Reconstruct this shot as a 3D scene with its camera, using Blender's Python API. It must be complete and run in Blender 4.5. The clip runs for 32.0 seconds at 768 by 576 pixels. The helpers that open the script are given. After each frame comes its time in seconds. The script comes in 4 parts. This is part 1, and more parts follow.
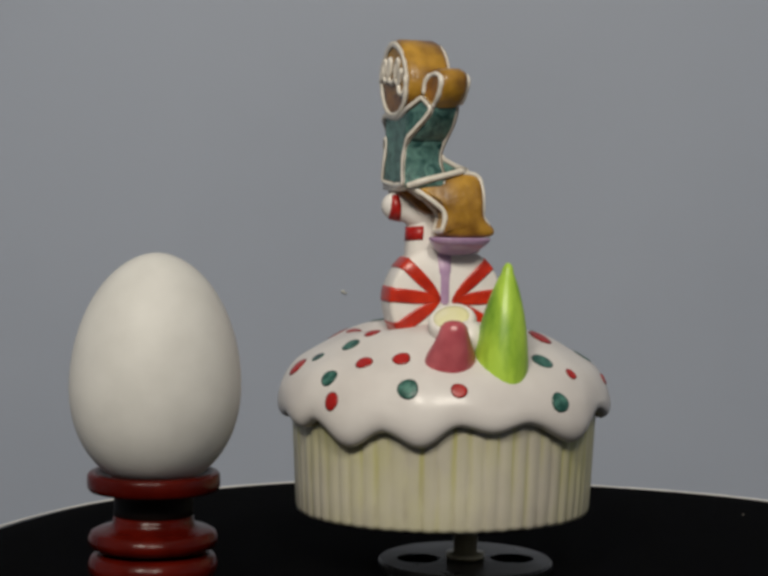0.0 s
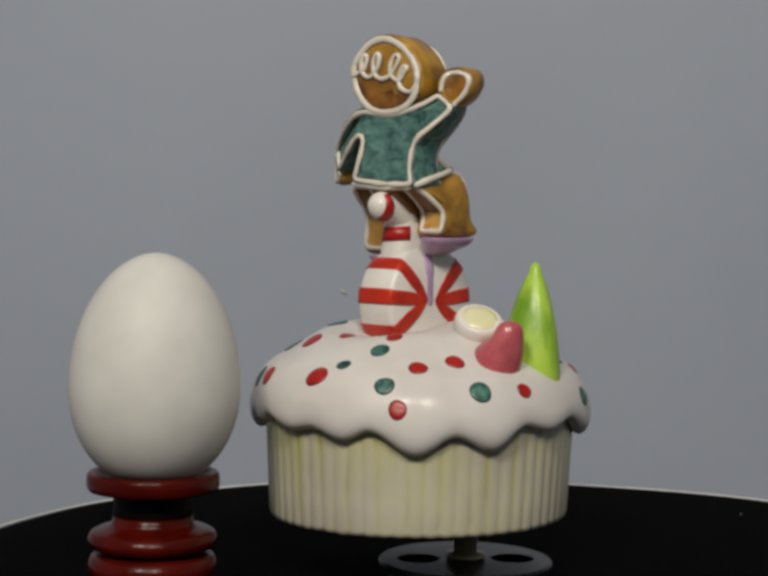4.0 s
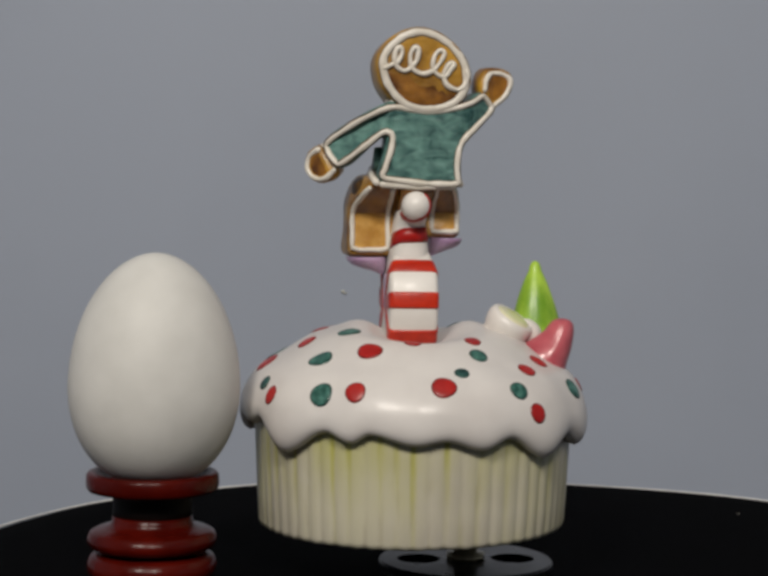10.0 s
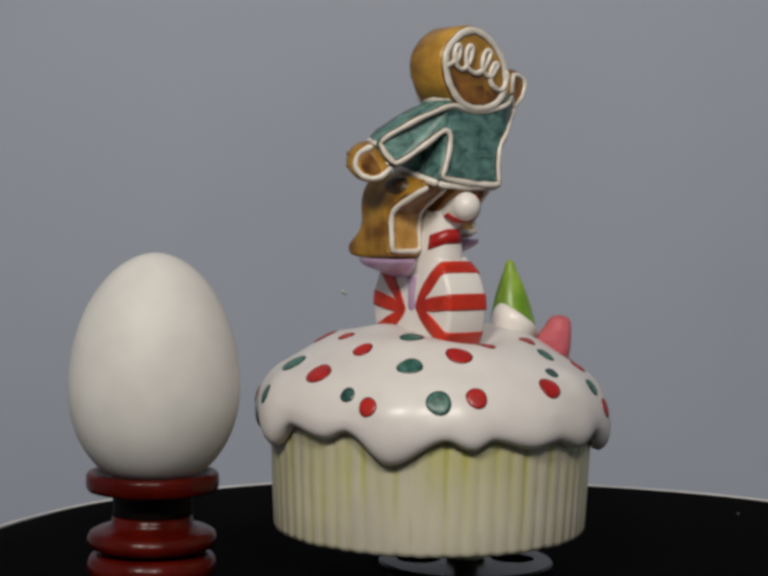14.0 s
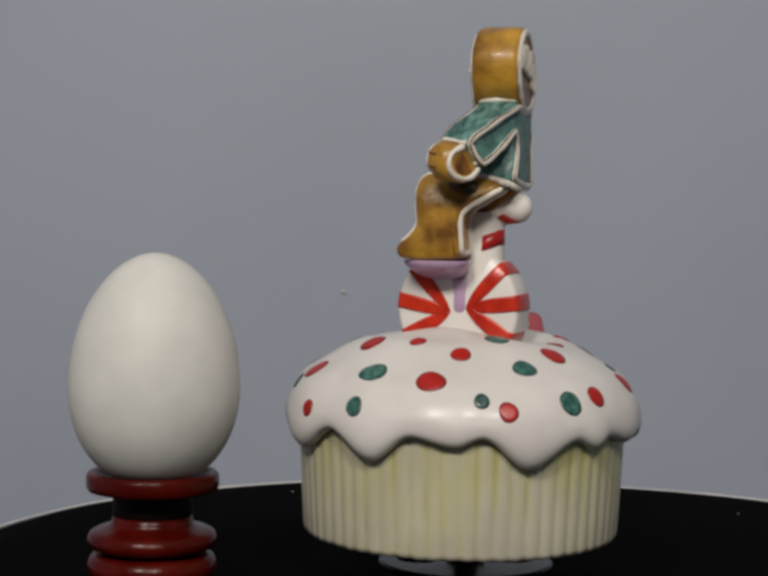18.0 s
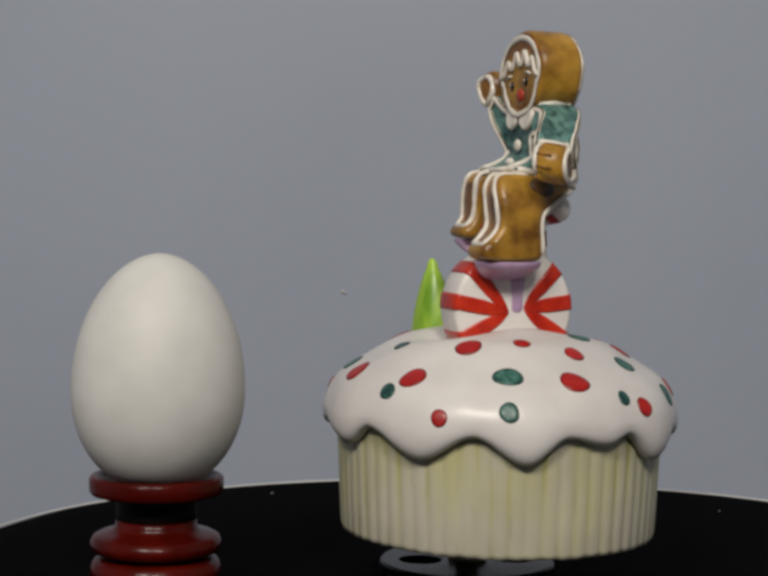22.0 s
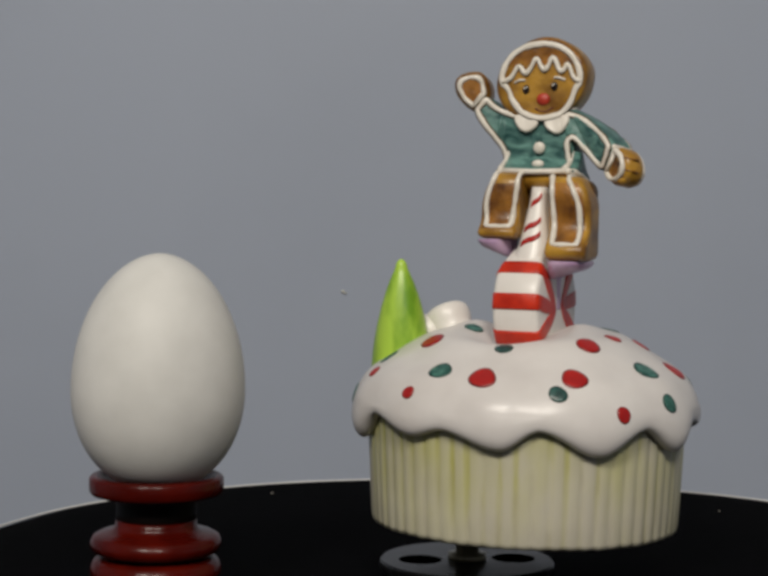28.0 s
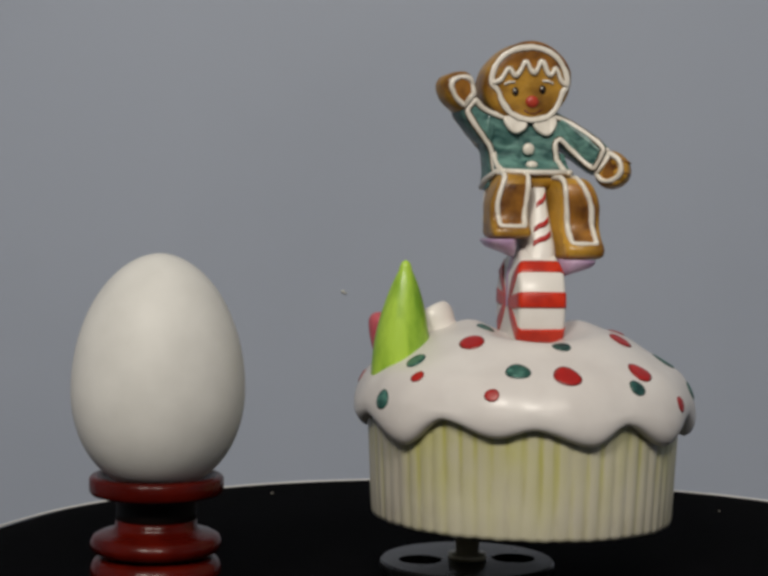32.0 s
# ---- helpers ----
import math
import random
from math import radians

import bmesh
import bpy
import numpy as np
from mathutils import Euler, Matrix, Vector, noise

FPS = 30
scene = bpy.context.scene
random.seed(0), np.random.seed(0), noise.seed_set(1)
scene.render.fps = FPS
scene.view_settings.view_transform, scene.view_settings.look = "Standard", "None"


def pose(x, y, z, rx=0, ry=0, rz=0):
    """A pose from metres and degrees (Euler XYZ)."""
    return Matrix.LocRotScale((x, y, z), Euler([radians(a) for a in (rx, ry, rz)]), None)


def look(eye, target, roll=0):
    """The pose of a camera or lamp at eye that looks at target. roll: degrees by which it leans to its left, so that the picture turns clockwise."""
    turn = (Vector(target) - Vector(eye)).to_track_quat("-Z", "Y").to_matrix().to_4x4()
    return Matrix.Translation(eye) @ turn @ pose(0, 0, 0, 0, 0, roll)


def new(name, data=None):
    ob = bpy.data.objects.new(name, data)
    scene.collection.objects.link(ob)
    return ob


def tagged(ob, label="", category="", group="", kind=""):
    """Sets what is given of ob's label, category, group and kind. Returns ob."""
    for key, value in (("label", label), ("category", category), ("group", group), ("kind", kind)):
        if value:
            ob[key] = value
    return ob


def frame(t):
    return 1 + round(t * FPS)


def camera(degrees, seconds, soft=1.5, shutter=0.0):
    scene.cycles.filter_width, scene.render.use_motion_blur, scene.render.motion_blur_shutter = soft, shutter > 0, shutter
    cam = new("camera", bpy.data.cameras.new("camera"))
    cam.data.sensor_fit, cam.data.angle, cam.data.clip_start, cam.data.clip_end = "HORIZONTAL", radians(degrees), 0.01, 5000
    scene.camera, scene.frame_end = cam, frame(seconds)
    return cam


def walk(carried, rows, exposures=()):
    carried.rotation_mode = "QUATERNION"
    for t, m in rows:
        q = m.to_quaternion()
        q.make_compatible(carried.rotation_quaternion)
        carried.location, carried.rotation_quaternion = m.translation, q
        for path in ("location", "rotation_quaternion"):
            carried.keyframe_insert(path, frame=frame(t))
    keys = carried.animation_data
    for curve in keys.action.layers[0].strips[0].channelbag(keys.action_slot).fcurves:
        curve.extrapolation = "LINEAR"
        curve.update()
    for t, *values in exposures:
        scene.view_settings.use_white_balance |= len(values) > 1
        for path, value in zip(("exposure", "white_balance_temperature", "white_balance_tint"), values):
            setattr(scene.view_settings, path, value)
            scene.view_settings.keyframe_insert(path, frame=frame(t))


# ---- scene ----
cam = camera(26.43, 32.0, soft=3.5)
EYE = Vector((0.0, -0.46, 0.1018))
YAW, PITCH = radians(-3.029), radians(-2.585)
AIM = EYE + Vector((math.sin(YAW) * math.cos(PITCH), math.cos(YAW) * math.cos(PITCH), math.sin(PITCH)))
walk(cam, [(0.0, look(EYE, AIM, 0.914)), (32.0, look(EYE, AIM, 0.914))],
     [(0.0, 0.0, 6850, 9), (6.5, 0.0, 6850, 9), (7.0, 0.0, 6720, 10), (12.0, 0.0, 6670, 11), (20.0, 0.0, 6670, 11), (32.0, 0.0, 6720, 10)])

# ---- light ----
world = bpy.data.worlds.new("world")
scene.world = world
world.use_nodes = True
world.node_tree.nodes["Background"].inputs["Color"].default_value = (0.86, 0.90, 0.97, 1)
world.node_tree.nodes["Background"].inputs["Strength"].default_value = 0.07


def area_lamp(name, eye, target, w, h, power, colour):
    data = bpy.data.lights.new(name, "AREA")
    data.shape, data.size, data.size_y, data.energy, data.color = "RECTANGLE", w, h, power, colour
    ob = new(name, data)
    ob.matrix_world = look(eye, target)
    return ob


area_lamp("room_lamp", (-0.42, -1.40, 1.14), (-0.02, 0.15, 0.22), 0.30, 0.26, 14.4, (1.0, 0.957, 0.878))
area_lamp("room_lamp", (0.24, -1.44, 1.14), (-0.02, 0.15, 0.22), 0.30, 0.26, 12.2, (1.0, 0.957, 0.878))

# ---- materials ----
SRGB = lambda v: v / 12.92 if v <= 0.04045 else ((v + 0.055) / 1.055) ** 2.4


def rgb(r, g, b):
    return (SRGB(r / 255), SRGB(g / 255), SRGB(b / 255), 1)


def material(name, dark, light, scale=60, rough=(0.3, 0.4), metal=0.0, bump=0.0, bump_scale=400, stretch=(1, 1, 1),
             coat=0.0, detail=4, lo=0.35, hi=0.65, sheen=0.0, specular=0.5, swirl=0.0):
    m = bpy.data.materials.new(name)
    m.use_nodes = True
    nt = m.node_tree
    nd, ln = nt.nodes, nt.links
    b = nd["Principled BSDF"]
    tc = nd.new("ShaderNodeTexCoord")
    mp = nd.new("ShaderNodeMapping")
    mp.inputs["Scale"].default_value = stretch
    ln.new(tc.outputs["Object"], mp.inputs["Vector"])
    n1 = nd.new("ShaderNodeTexNoise")
    n1.inputs["Scale"].default_value, n1.inputs["Detail"].default_value = scale, detail
    n1.inputs["Distortion"].default_value = swirl
    ln.new(mp.outputs["Vector"], n1.inputs["Vector"])
    ramp = nd.new("ShaderNodeValToRGB")
    ramp.color_ramp.elements[0].position, ramp.color_ramp.elements[1].position = lo, hi
    ramp.color_ramp.elements[0].color, ramp.color_ramp.elements[1].color = dark, light
    ln.new(n1.outputs["Fac"], ramp.inputs["Fac"])
    ln.new(ramp.outputs["Color"], b.inputs["Base Color"])
    mr = nd.new("ShaderNodeMapRange")
    mr.inputs["To Min"].default_value, mr.inputs["To Max"].default_value = rough
    ln.new(n1.outputs["Fac"], mr.inputs["Value"])
    ln.new(mr.outputs["Result"], b.inputs["Roughness"])
    b.inputs["Metallic"].default_value = metal
    b.inputs["Coat Weight"].default_value = coat
    b.inputs["Coat Roughness"].default_value = 0.12
    b.inputs["Sheen Weight"].default_value = sheen
    b.inputs["Specular IOR Level"].default_value = specular
    if bump:
        n2 = nd.new("ShaderNodeTexNoise")
        n2.inputs["Scale"].default_value, n2.inputs["Detail"].default_value = bump_scale, 3
        ln.new(mp.outputs["Vector"], n2.inputs["Vector"])
        bp = nd.new("ShaderNodeBump")
        bp.inputs["Strength"].default_value, bp.inputs["Distance"].default_value = bump, 0.0006
        ln.new(n2.outputs["Fac"], bp.inputs["Height"])
        ln.new(bp.outputs["Normal"], b.inputs["Normal"])
    return m


M_WALL = material("painted_wall", rgb(175, 184, 200), rgb(181, 190, 206), 3, (0.46, 0.54), bump=0.12, bump_scale=300, specular=0.34)
M_FLOOR = material("floor_boards", (0.10, 0.07, 0.05, 1), (0.18, 0.13, 0.09, 1), 6, (0.4, 0.6), stretch=(1, 12, 1))
M_CEIL = material("ceiling_paint", (0.72, 0.72, 0.70, 1), (0.78, 0.78, 0.76, 1), 4, (0.8, 0.9))
M_VELVET = material("black_velvet", (0.0004, 0.0004, 0.0007, 1), (0.0011, 0.0011, 0.0017, 1), 90, (0.9, 1.0), bump=0.5, bump_scale=1500, specular=0.03)
M_EGG = material("eggshell", rgb(204, 203, 199), rgb(211, 210, 206), 90, (0.42, 0.52), bump=0.06, bump_scale=1600, specular=0.22)
M_LACQUER = material("red_lacquer", rgb(60, 7, 3), rgb(80, 13, 5), 90, (0.2, 0.3), bump=0.2, bump_scale=420, coat=0.0, specular=0.2)
M_BLACK = material("near_black", (0.003, 0.002, 0.002, 1), (0.007, 0.004, 0.003, 1), 70, (0.45, 0.6), specular=0.12)
M_ICING = material("white_glaze", rgb(206, 201, 198), rgb(216, 212, 209), 60, (0.27, 0.36), bump=0.22, bump_scale=95, coat=0.05, specular=0.3)
M_CUP = material("cream_glaze", rgb(184, 178, 166), rgb(199, 194, 176), 34, (0.32, 0.46), bump=0.1, bump_scale=240, coat=0.08, lo=0.38, hi=0.62)


def wash_case(m, cx, cy, count, z_low, z_high):
    """A yellow wash, brushed on under the icing, that has run down the fluted case and thins out towards its foot."""
    nd, ln = m.node_tree.nodes, m.node_tree.links
    b = nd["Principled BSDF"]
    base = b.inputs["Base Color"].links[0].from_socket
    tc = nd.new("ShaderNodeTexCoord")

    def math_node(kind, a, c):
        node = nd.new("ShaderNodeMath")
        node.operation = kind
        node.use_clamp = kind == "ADD"
        for k, v in ((0, a), (1, c)):
            if isinstance(v, (int, float)):
                node.inputs[k].default_value = v
            elif v is not None:
                ln.new(v, node.inputs[k])
        return node.outputs[0]

    def ranged(value, lo, hi, to_lo, to_hi):
        node = nd.new("ShaderNodeMapRange")
        for key, v in (("From Min", lo), ("From Max", hi), ("To Min", to_lo), ("To Max", to_hi)):
            node.inputs[key].default_value = v
        ln.new(value, node.inputs["Value"])
        return node.outputs["Result"]

    def cloud(scale, stretch, detail=3):
        mp = nd.new("ShaderNodeMapping")
        mp.inputs["Scale"].default_value = stretch
        ln.new(tc.outputs["Object"], mp.inputs["Vector"])
        n = nd.new("ShaderNodeTexNoise")
        n.inputs["Scale"].default_value, n.inputs["Detail"].default_value = scale, detail
        ln.new(mp.outputs["Vector"], n.inputs["Vector"])
        return n.outputs["Fac"]

    def tinted(under, factor, colour):
        mix = nd.new("ShaderNodeMix")
        mix.data_type = "RGBA"
        ln.new(factor, mix.inputs["Factor"])
        ln.new(under, mix.inputs["A"])
        mix.inputs["B"].default_value = colour
        return mix.outputs["Result"]
    mp = nd.new("ShaderNodeMapping")
    mp.inputs["Location"].default_value = (-cx, -cy, 0)
    gr = nd.new("ShaderNodeTexGradient")
    gr.gradient_type = "RADIAL"
    ln.new(tc.outputs["Object"], mp.inputs["Vector"])
    ln.new(mp.outputs["Vector"], gr.inputs["Vector"])
    groove = ranged(math_node("COSINE", math_node("MULTIPLY", gr.outputs["Fac"], 2 * math.pi * count), None), -0.2, 1.0, 0.12, 1.0)
    axes = nd.new("ShaderNodeSeparateXYZ")
    ln.new(tc.outputs["Object"], axes.inputs["Vector"])
    # how far the wash has run differs from flute to flute
    ragged = math_node("ADD", axes.outputs["Z"], math_node("MULTIPLY", math_node("SUBTRACT", cloud(170, (1, 1, 0.02), 2), 0.5), 0.034))
    high = ranged(ragged, z_low, z_high, 0.24, 1.0)
    streak = ranged(cloud(230, (1, 1, 0.10), 4), 0.44, 0.68, 0.0, 1.0)
    run = math_node("MULTIPLY", math_node("MULTIPLY", streak, groove), high)
    broad = math_node("MULTIPLY", ranged(cloud(48, (1, 1, 0.7), 4), 0.40, 0.66, 0.1, 0.8), high)
    col = tinted(base, broad, rgb(188, 186, 116))
    col = tinted(col, math_node("MULTIPLY", run, 0.95), rgb(172, 170, 52))
    # grey dirt left in the lower ends of the grooves
    grime = math_node("MULTIPLY", math_node("MULTIPLY", groove, ranged(cloud(300, (1, 1, 0.25), 3), 0.5, 0.75, 0.0, 0.38)), ranged(axes.outputs["Z"], z_low, z_high, 1.0, 0.3))
    col = tinted(col, grime, rgb(136, 124, 108))
    ln.new(col, b.inputs["Base Color"])


wash_case(M_CUP, -0.0161, -0.0029, 64, 0.022, 0.046)
M_BASE = material("dark_base", (0.012, 0.011, 0.010, 1), (0.02, 0.018, 0.016, 1), 50, (0.5, 0.7))
M_RED = material("red_glaze", rgb(152, 18, 16), rgb(178, 28, 22), 220, (0.32, 0.44), bump=0.12, coat=0.04)
M_ORANGE = material("orange_red_glaze", rgb(168, 30, 10), rgb(202, 48, 18), 220, (0.28, 0.4), bump=0.1, coat=0.15)
M_TEAL = material("teal_glaze", rgb(24, 74, 66), rgb(82, 134, 122), 520, (0.36, 0.48), bump=0.15, coat=0.05, lo=0.4, hi=0.72)
M_TEAL_RIM = material("dark_teal_glaze", rgb(14, 50, 46), rgb(34, 84, 76), 400, (0.3, 0.42), bump=0.1, coat=0.1)
M_RED_RIM = material("dark_red_glaze", rgb(112, 14, 14), rgb(142, 20, 18), 400, (0.3, 0.42), bump=0.1, coat=0.1)
M_WHITE = material("white_candy_glaze", rgb(221, 216, 210), rgb(230, 226, 221), 90, (0.34, 0.44), bump=0.08, coat=0.08)
M_PIPING = material("piped_white_icing", rgb(214, 207, 194), rgb(226, 220, 210), 200, (0.3, 0.45), bump=0.15, bump_scale=700, coat=0.2)
M_GINGER = material("gingerbread_glaze", rgb(106, 68, 16), rgb(188, 142, 50), 95, (0.3, 0.46), bump=0.35, bump_scale=480, coat=0.12, lo=0.34, hi=0.62, detail=7)
M_COAT = material("green_coat_glaze", rgb(22, 64, 64), rgb(110, 154, 145), 330, (0.34, 0.5), bump=0.5, bump_scale=460, coat=0.05, lo=0.31, hi=0.74, detail=10, swirl=0.9, stretch=(0.55, 1, 1))
M_TEAL_DEEP = material("deep_teal_glaze", rgb(16, 52, 50), rgb(52, 98, 92), 520, (0.26, 0.38), bump=0.15, coat=0.15, lo=0.4, hi=0.75)
M_TAN = material("tan_glaze", rgb(176, 126, 54), rgb(208, 164, 92), 210, (0.26, 0.4), bump=0.5, bump_scale=330, coat=0.15, detail=6)
M_DARK = material("dark_paint", (0.012, 0.008, 0.006, 1), (0.02, 0.014, 0.01, 1), 300, (0.2, 0.3))
# brown wash, also serving as painted shade under the thighs and seat
M_WASH_SHADE = material("brown_wash_shade_glaze", rgb(84, 48, 14), rgb(158, 106, 36), 150, (0.3, 0.42), bump=0.4, bump_scale=420, coat=0.12, detail=6)
M_STAIN = material("dark_antique_stain", rgb(56, 42, 24), rgb(96, 68, 34), 300, (0.35, 0.5), bump=0.1)
M_NOSE = material("dull_red_paint", rgb(146, 40, 26), rgb(178, 58, 40), 260, (0.36, 0.46), bump=0.1)
M_MOUTH = material("brown_red_paint", rgb(82, 34, 16), rgb(100, 44, 22), 260, (0.4, 0.5))
M_LILAC = material("lilac_glaze", rgb(168, 136, 172), rgb(196, 168, 196), 130, (0.3, 0.35), bump=0.06, coat=0.4)
M_LIME = material("lime_glaze", rgb(106, 152, 32), rgb(170, 206, 72), 170, (0.34, 0.46), bump=0.25, coat=0.1, lo=0.32, hi=0.6, stretch=(1, 1, 0.35), detail=6)
M_PINK = material("rose_glaze", rgb(160, 62, 74), rgb(196, 98, 106), 120, (0.24, 0.34), bump=0.06, coat=0.25)
M_CREAM = material("pale_yellow_glaze", rgb(226, 222, 172), rgb(232, 228, 200), 120, (0.2, 0.3), coat=0.5)
M_KEY = material("dull_plated_metal", (0.010, 0.010, 0.011, 1), (0.022, 0.022, 0.023, 1), 90, (0.22, 0.36), metal=0.7, bump=0.1)
M_SHAFT = material("brass_shaft", (0.42, 0.37, 0.22, 1), (0.56, 0.5, 0.33, 1), 120, (0.25, 0.35), metal=0.35)
M_LINT = material("pale_lint", (0.45, 0.42, 0.36, 1), (0.6, 0.58, 0.5, 1), 900, (0.8, 0.9))
M_RIM_HALO = material("pale_rim_halo", (0.62, 0.62, 0.62, 1), (0.72, 0.72, 0.72, 1), 900, (0.8, 0.9))
M_CHIP = material("white_plaster_chip", (0.58, 0.58, 0.54, 1), (0.68, 0.68, 0.64, 1), 400, (0.6, 0.8))


# ---- mesh helpers (millimetres in, metres out) ----
def finish(name, bm, mats, parent=None, smooth=True, label=""):
    bmesh.ops.recalc_face_normals(bm, faces=bm.faces)
    me = bpy.data.meshes.new(name)
    for v in bm.verts:
        v.co *= 0.001
    bm.to_mesh(me)
    bm.free()
    for m in mats if isinstance(mats, (list, tuple)) else [mats]:
        me.materials.append(m)
    if smooth:
        for f in me.polygons:
            f.use_smooth = True
    ob = new(name, me)
    if parent is not None:
        ob.parent = parent
    if label:
        ob["label"] = label
    return ob


def part(name, bm, mat, parent, label="", smooth=True):
    return finish(name, bm, mat, parent, smooth, label)


def rings(bm, loops, closed_ends=True, mat=0, around=True):
    """Skins a list of equally long loops of points."""
    rows = [[bm.verts.new(p) for p in lp] for lp in loops]
    n = len(rows[0])
    fs = []
    for a, b in zip(rows, rows[1:]):
        for i in range(n if around else n - 1):
            j = (i + 1) % n
            fs.append(bm.faces.new((a[i], a[j], b[j], b[i])))
    if closed_ends:
        fs.append(bm.faces.new(rows[0][::-1]))
        fs.append(bm.faces.new(rows[-1]))
    for f in fs:
        f.material_index = mat
        f.smooth = len(f.verts) == 4
    return rows


def lathe(bm, profile, n=64, centre=(0, 0), mat=0):
    rings(bm, [[(centre[0] + r * math.cos(2 * math.pi * i / n), centre[1] + r * math.sin(2 * math.pi * i / n), z) for i in range(n)]
               for r, z in profile], True, mat)


def tube(bm, pts, r, closed=False, n=8, mat=0, flat=1.0):
    pts = [Vector(p) for p in pts]
    k = len(pts)
    if r > 0.45:
        pts = [q + 0.16 * Vector((noise.noise(q * 0.6), 0.4 * noise.noise(q * 0.6 + Vector((7, 3, 1))), noise.noise(q * 0.6 + Vector((1, 9, 4))))) for q in pts]
    loops = []
    ref = Vector((0.31, 0.87, 0.23)).normalized()
    for i in range(k):
        a = pts[(i - 1) % k] if closed or i > 0 else pts[i]
        b = pts[(i + 1) % k] if closed or i < k - 1 else pts[i]
        d = (b - a).normalized()
        u = d.cross(ref)
        u = u.normalized() if u.length > 0.05 else d.orthogonal().normalized()
        w = d.cross(u)
        rr = r * (0.95 + 0.3 * noise.noise(pts[i] * 0.42))
        lp = [rr * (math.cos(2 * math.pi * j / n) * u + math.sin(2 * math.pi * j / n) * w) for j in range(n)]
        loops.append([pts[i] + Vector((o.x, o.y * flat, o.z)) for o in lp])
    if closed:
        rows = rings(bm, loops, False, mat)
        best = min(range(n), key=lambda s: (rows[-1][0].co - rows[0][s].co).length)
        for j in range(n):
            f = bm.faces.new((rows[-1][j], rows[-1][(j + 1) % n], rows[0][(j + 1 + best) % n], rows[0][(j + best) % n]))
            f.material_index, f.smooth = mat, True
    else:
        rings(bm, loops, True, mat)
        for e in (0, -1):
            blob(bm, pts[e], (r * 0.95, r * 0.95 * flat, r * 0.95), mat, 8, 5)


def blob(bm, c, radii, mat=0, nu=16, nv=9, turn=None):
    t = turn or Matrix.Identity(3)
    loops = []
    for i in range(nv):
        a = math.pi * (i + 0.15) / (nv - 0.7)
        loops.append([Vector(c) + t @ Vector((radii[0] * math.sin(a) * math.cos(2 * math.pi * j / nu), radii[1] * math.sin(a) * math.sin(2 * math.pi * j / nu),
                      radii[2] * math.cos(a))) for j in range(nu)])
    rings(bm, loops, True, mat)


def rounded(pts, rounds=2):
    """Cuts the corners of a closed outline."""
    for _ in range(rounds):
        out = []
        for i in range(len(pts)):
            a, b = pts[i], pts[(i + 1) % len(pts)]
            out += [tuple(0.75 * p + 0.25 * q for p, q in zip(a, b)), tuple(0.25 * p + 0.75 * q for p, q in zip(a, b))]
        pts = out
    return pts


def eased(pts, rounds=2):
    """The same for an open line; its ends stay."""
    for _ in range(rounds):
        out = [pts[0]]
        for a, b in zip(pts, pts[1:]):
            out += [tuple(0.75 * p + 0.25 * q for p, q in zip(a, b)), tuple(0.25 * p + 0.75 * q for p, q in zip(a, b))]
        pts = out + [pts[-1]]
    return pts


def inset(pts, d):
    """Moves a closed outline inwards by d."""
    area = sum(a[0] * b[1] - b[0] * a[1] for a, b in zip(pts, pts[1:] + pts[:1]))
    s = 1 if area > 0 else -1
    out = []
    for i in range(len(pts)):
        a, b = Vector(pts[i - 1]), Vector(pts[(i + 1) % len(pts)])
        t = (b - a).normalized()
        out.append((pts[i][0] - s * d * t.y, pts[i][1] + s * d * t.x))
    return out


def slab(bm, outline, lo, hi, place, bevel=1.2, mat=0, heart=None, cap=None):
    """A rounded slab over an outline; place(u, v, w) gives the point at depth w. heart: a point inside that sees
    the whole outline, for faces that are bent by place()."""
    seq = [(bevel, lo), (bevel * 0.3, lo + bevel * 0.3), (0, lo + bevel), (0, hi - bevel), (bevel * 0.3, hi - bevel * 0.3), (bevel, hi)]
    rows = [[bm.verts.new(place(u, v, w)) for u, v in inset(outline, d)] for d, w in seq]
    n = len(outline)
    for a, b in zip(rows, rows[1:]):
        for i in range(n):
            f = bm.faces.new((a[i], a[(i + 1) % n], b[(i + 1) % n], b[i]))
            f.material_index, f.smooth = mat, True
    if heart is None:
        ends = [bm.faces.new(rows[0][::-1]), bm.faces.new(rows[-1])]
        for f in ends:
            f.material_index = mat
        bmesh.ops.triangulate(bm, faces=ends)
        return
    for last, w in ((rows[0], lo), (rows[-1], hi)):
        rim = inset(outline, bevel)
        for k in (0.8, 0.6, 0.4, 0.2, 0.04):
            row = [bm.verts.new(place(heart[0] + k * (u - heart[0]), heart[1] + k * (v - heart[1]), w)) for u, v in rim]
            for i in range(n):
                f = bm.faces.new((last[i], last[(i + 1) % n], row[(i + 1) % n], row[i]))
                f.material_index, f.smooth = mat if cap is None else cap, True
            last = row
        f = bm.faces.new(last)
        f.material_index = mat if cap is None else cap


# ---- the room ----
def wall(name, x0, y0, z0, x1, y1, z1, mat, label):
    bm = bmesh.new()
    bmesh.ops.create_cube(bm, size=1)
    for v in bm.verts:
        v.co = Vector(((x0 + x1) / 2 + v.co.x * (x1 - x0), (y0 + y1) / 2 + v.co.y * (y1 - y0), (z0 + z1) / 2 + v.co.z * (z1 - z0)))
    return tagged(finish(name, bm, mat, None, False), label, "wall" if "wall" in name else name, kind="structure")


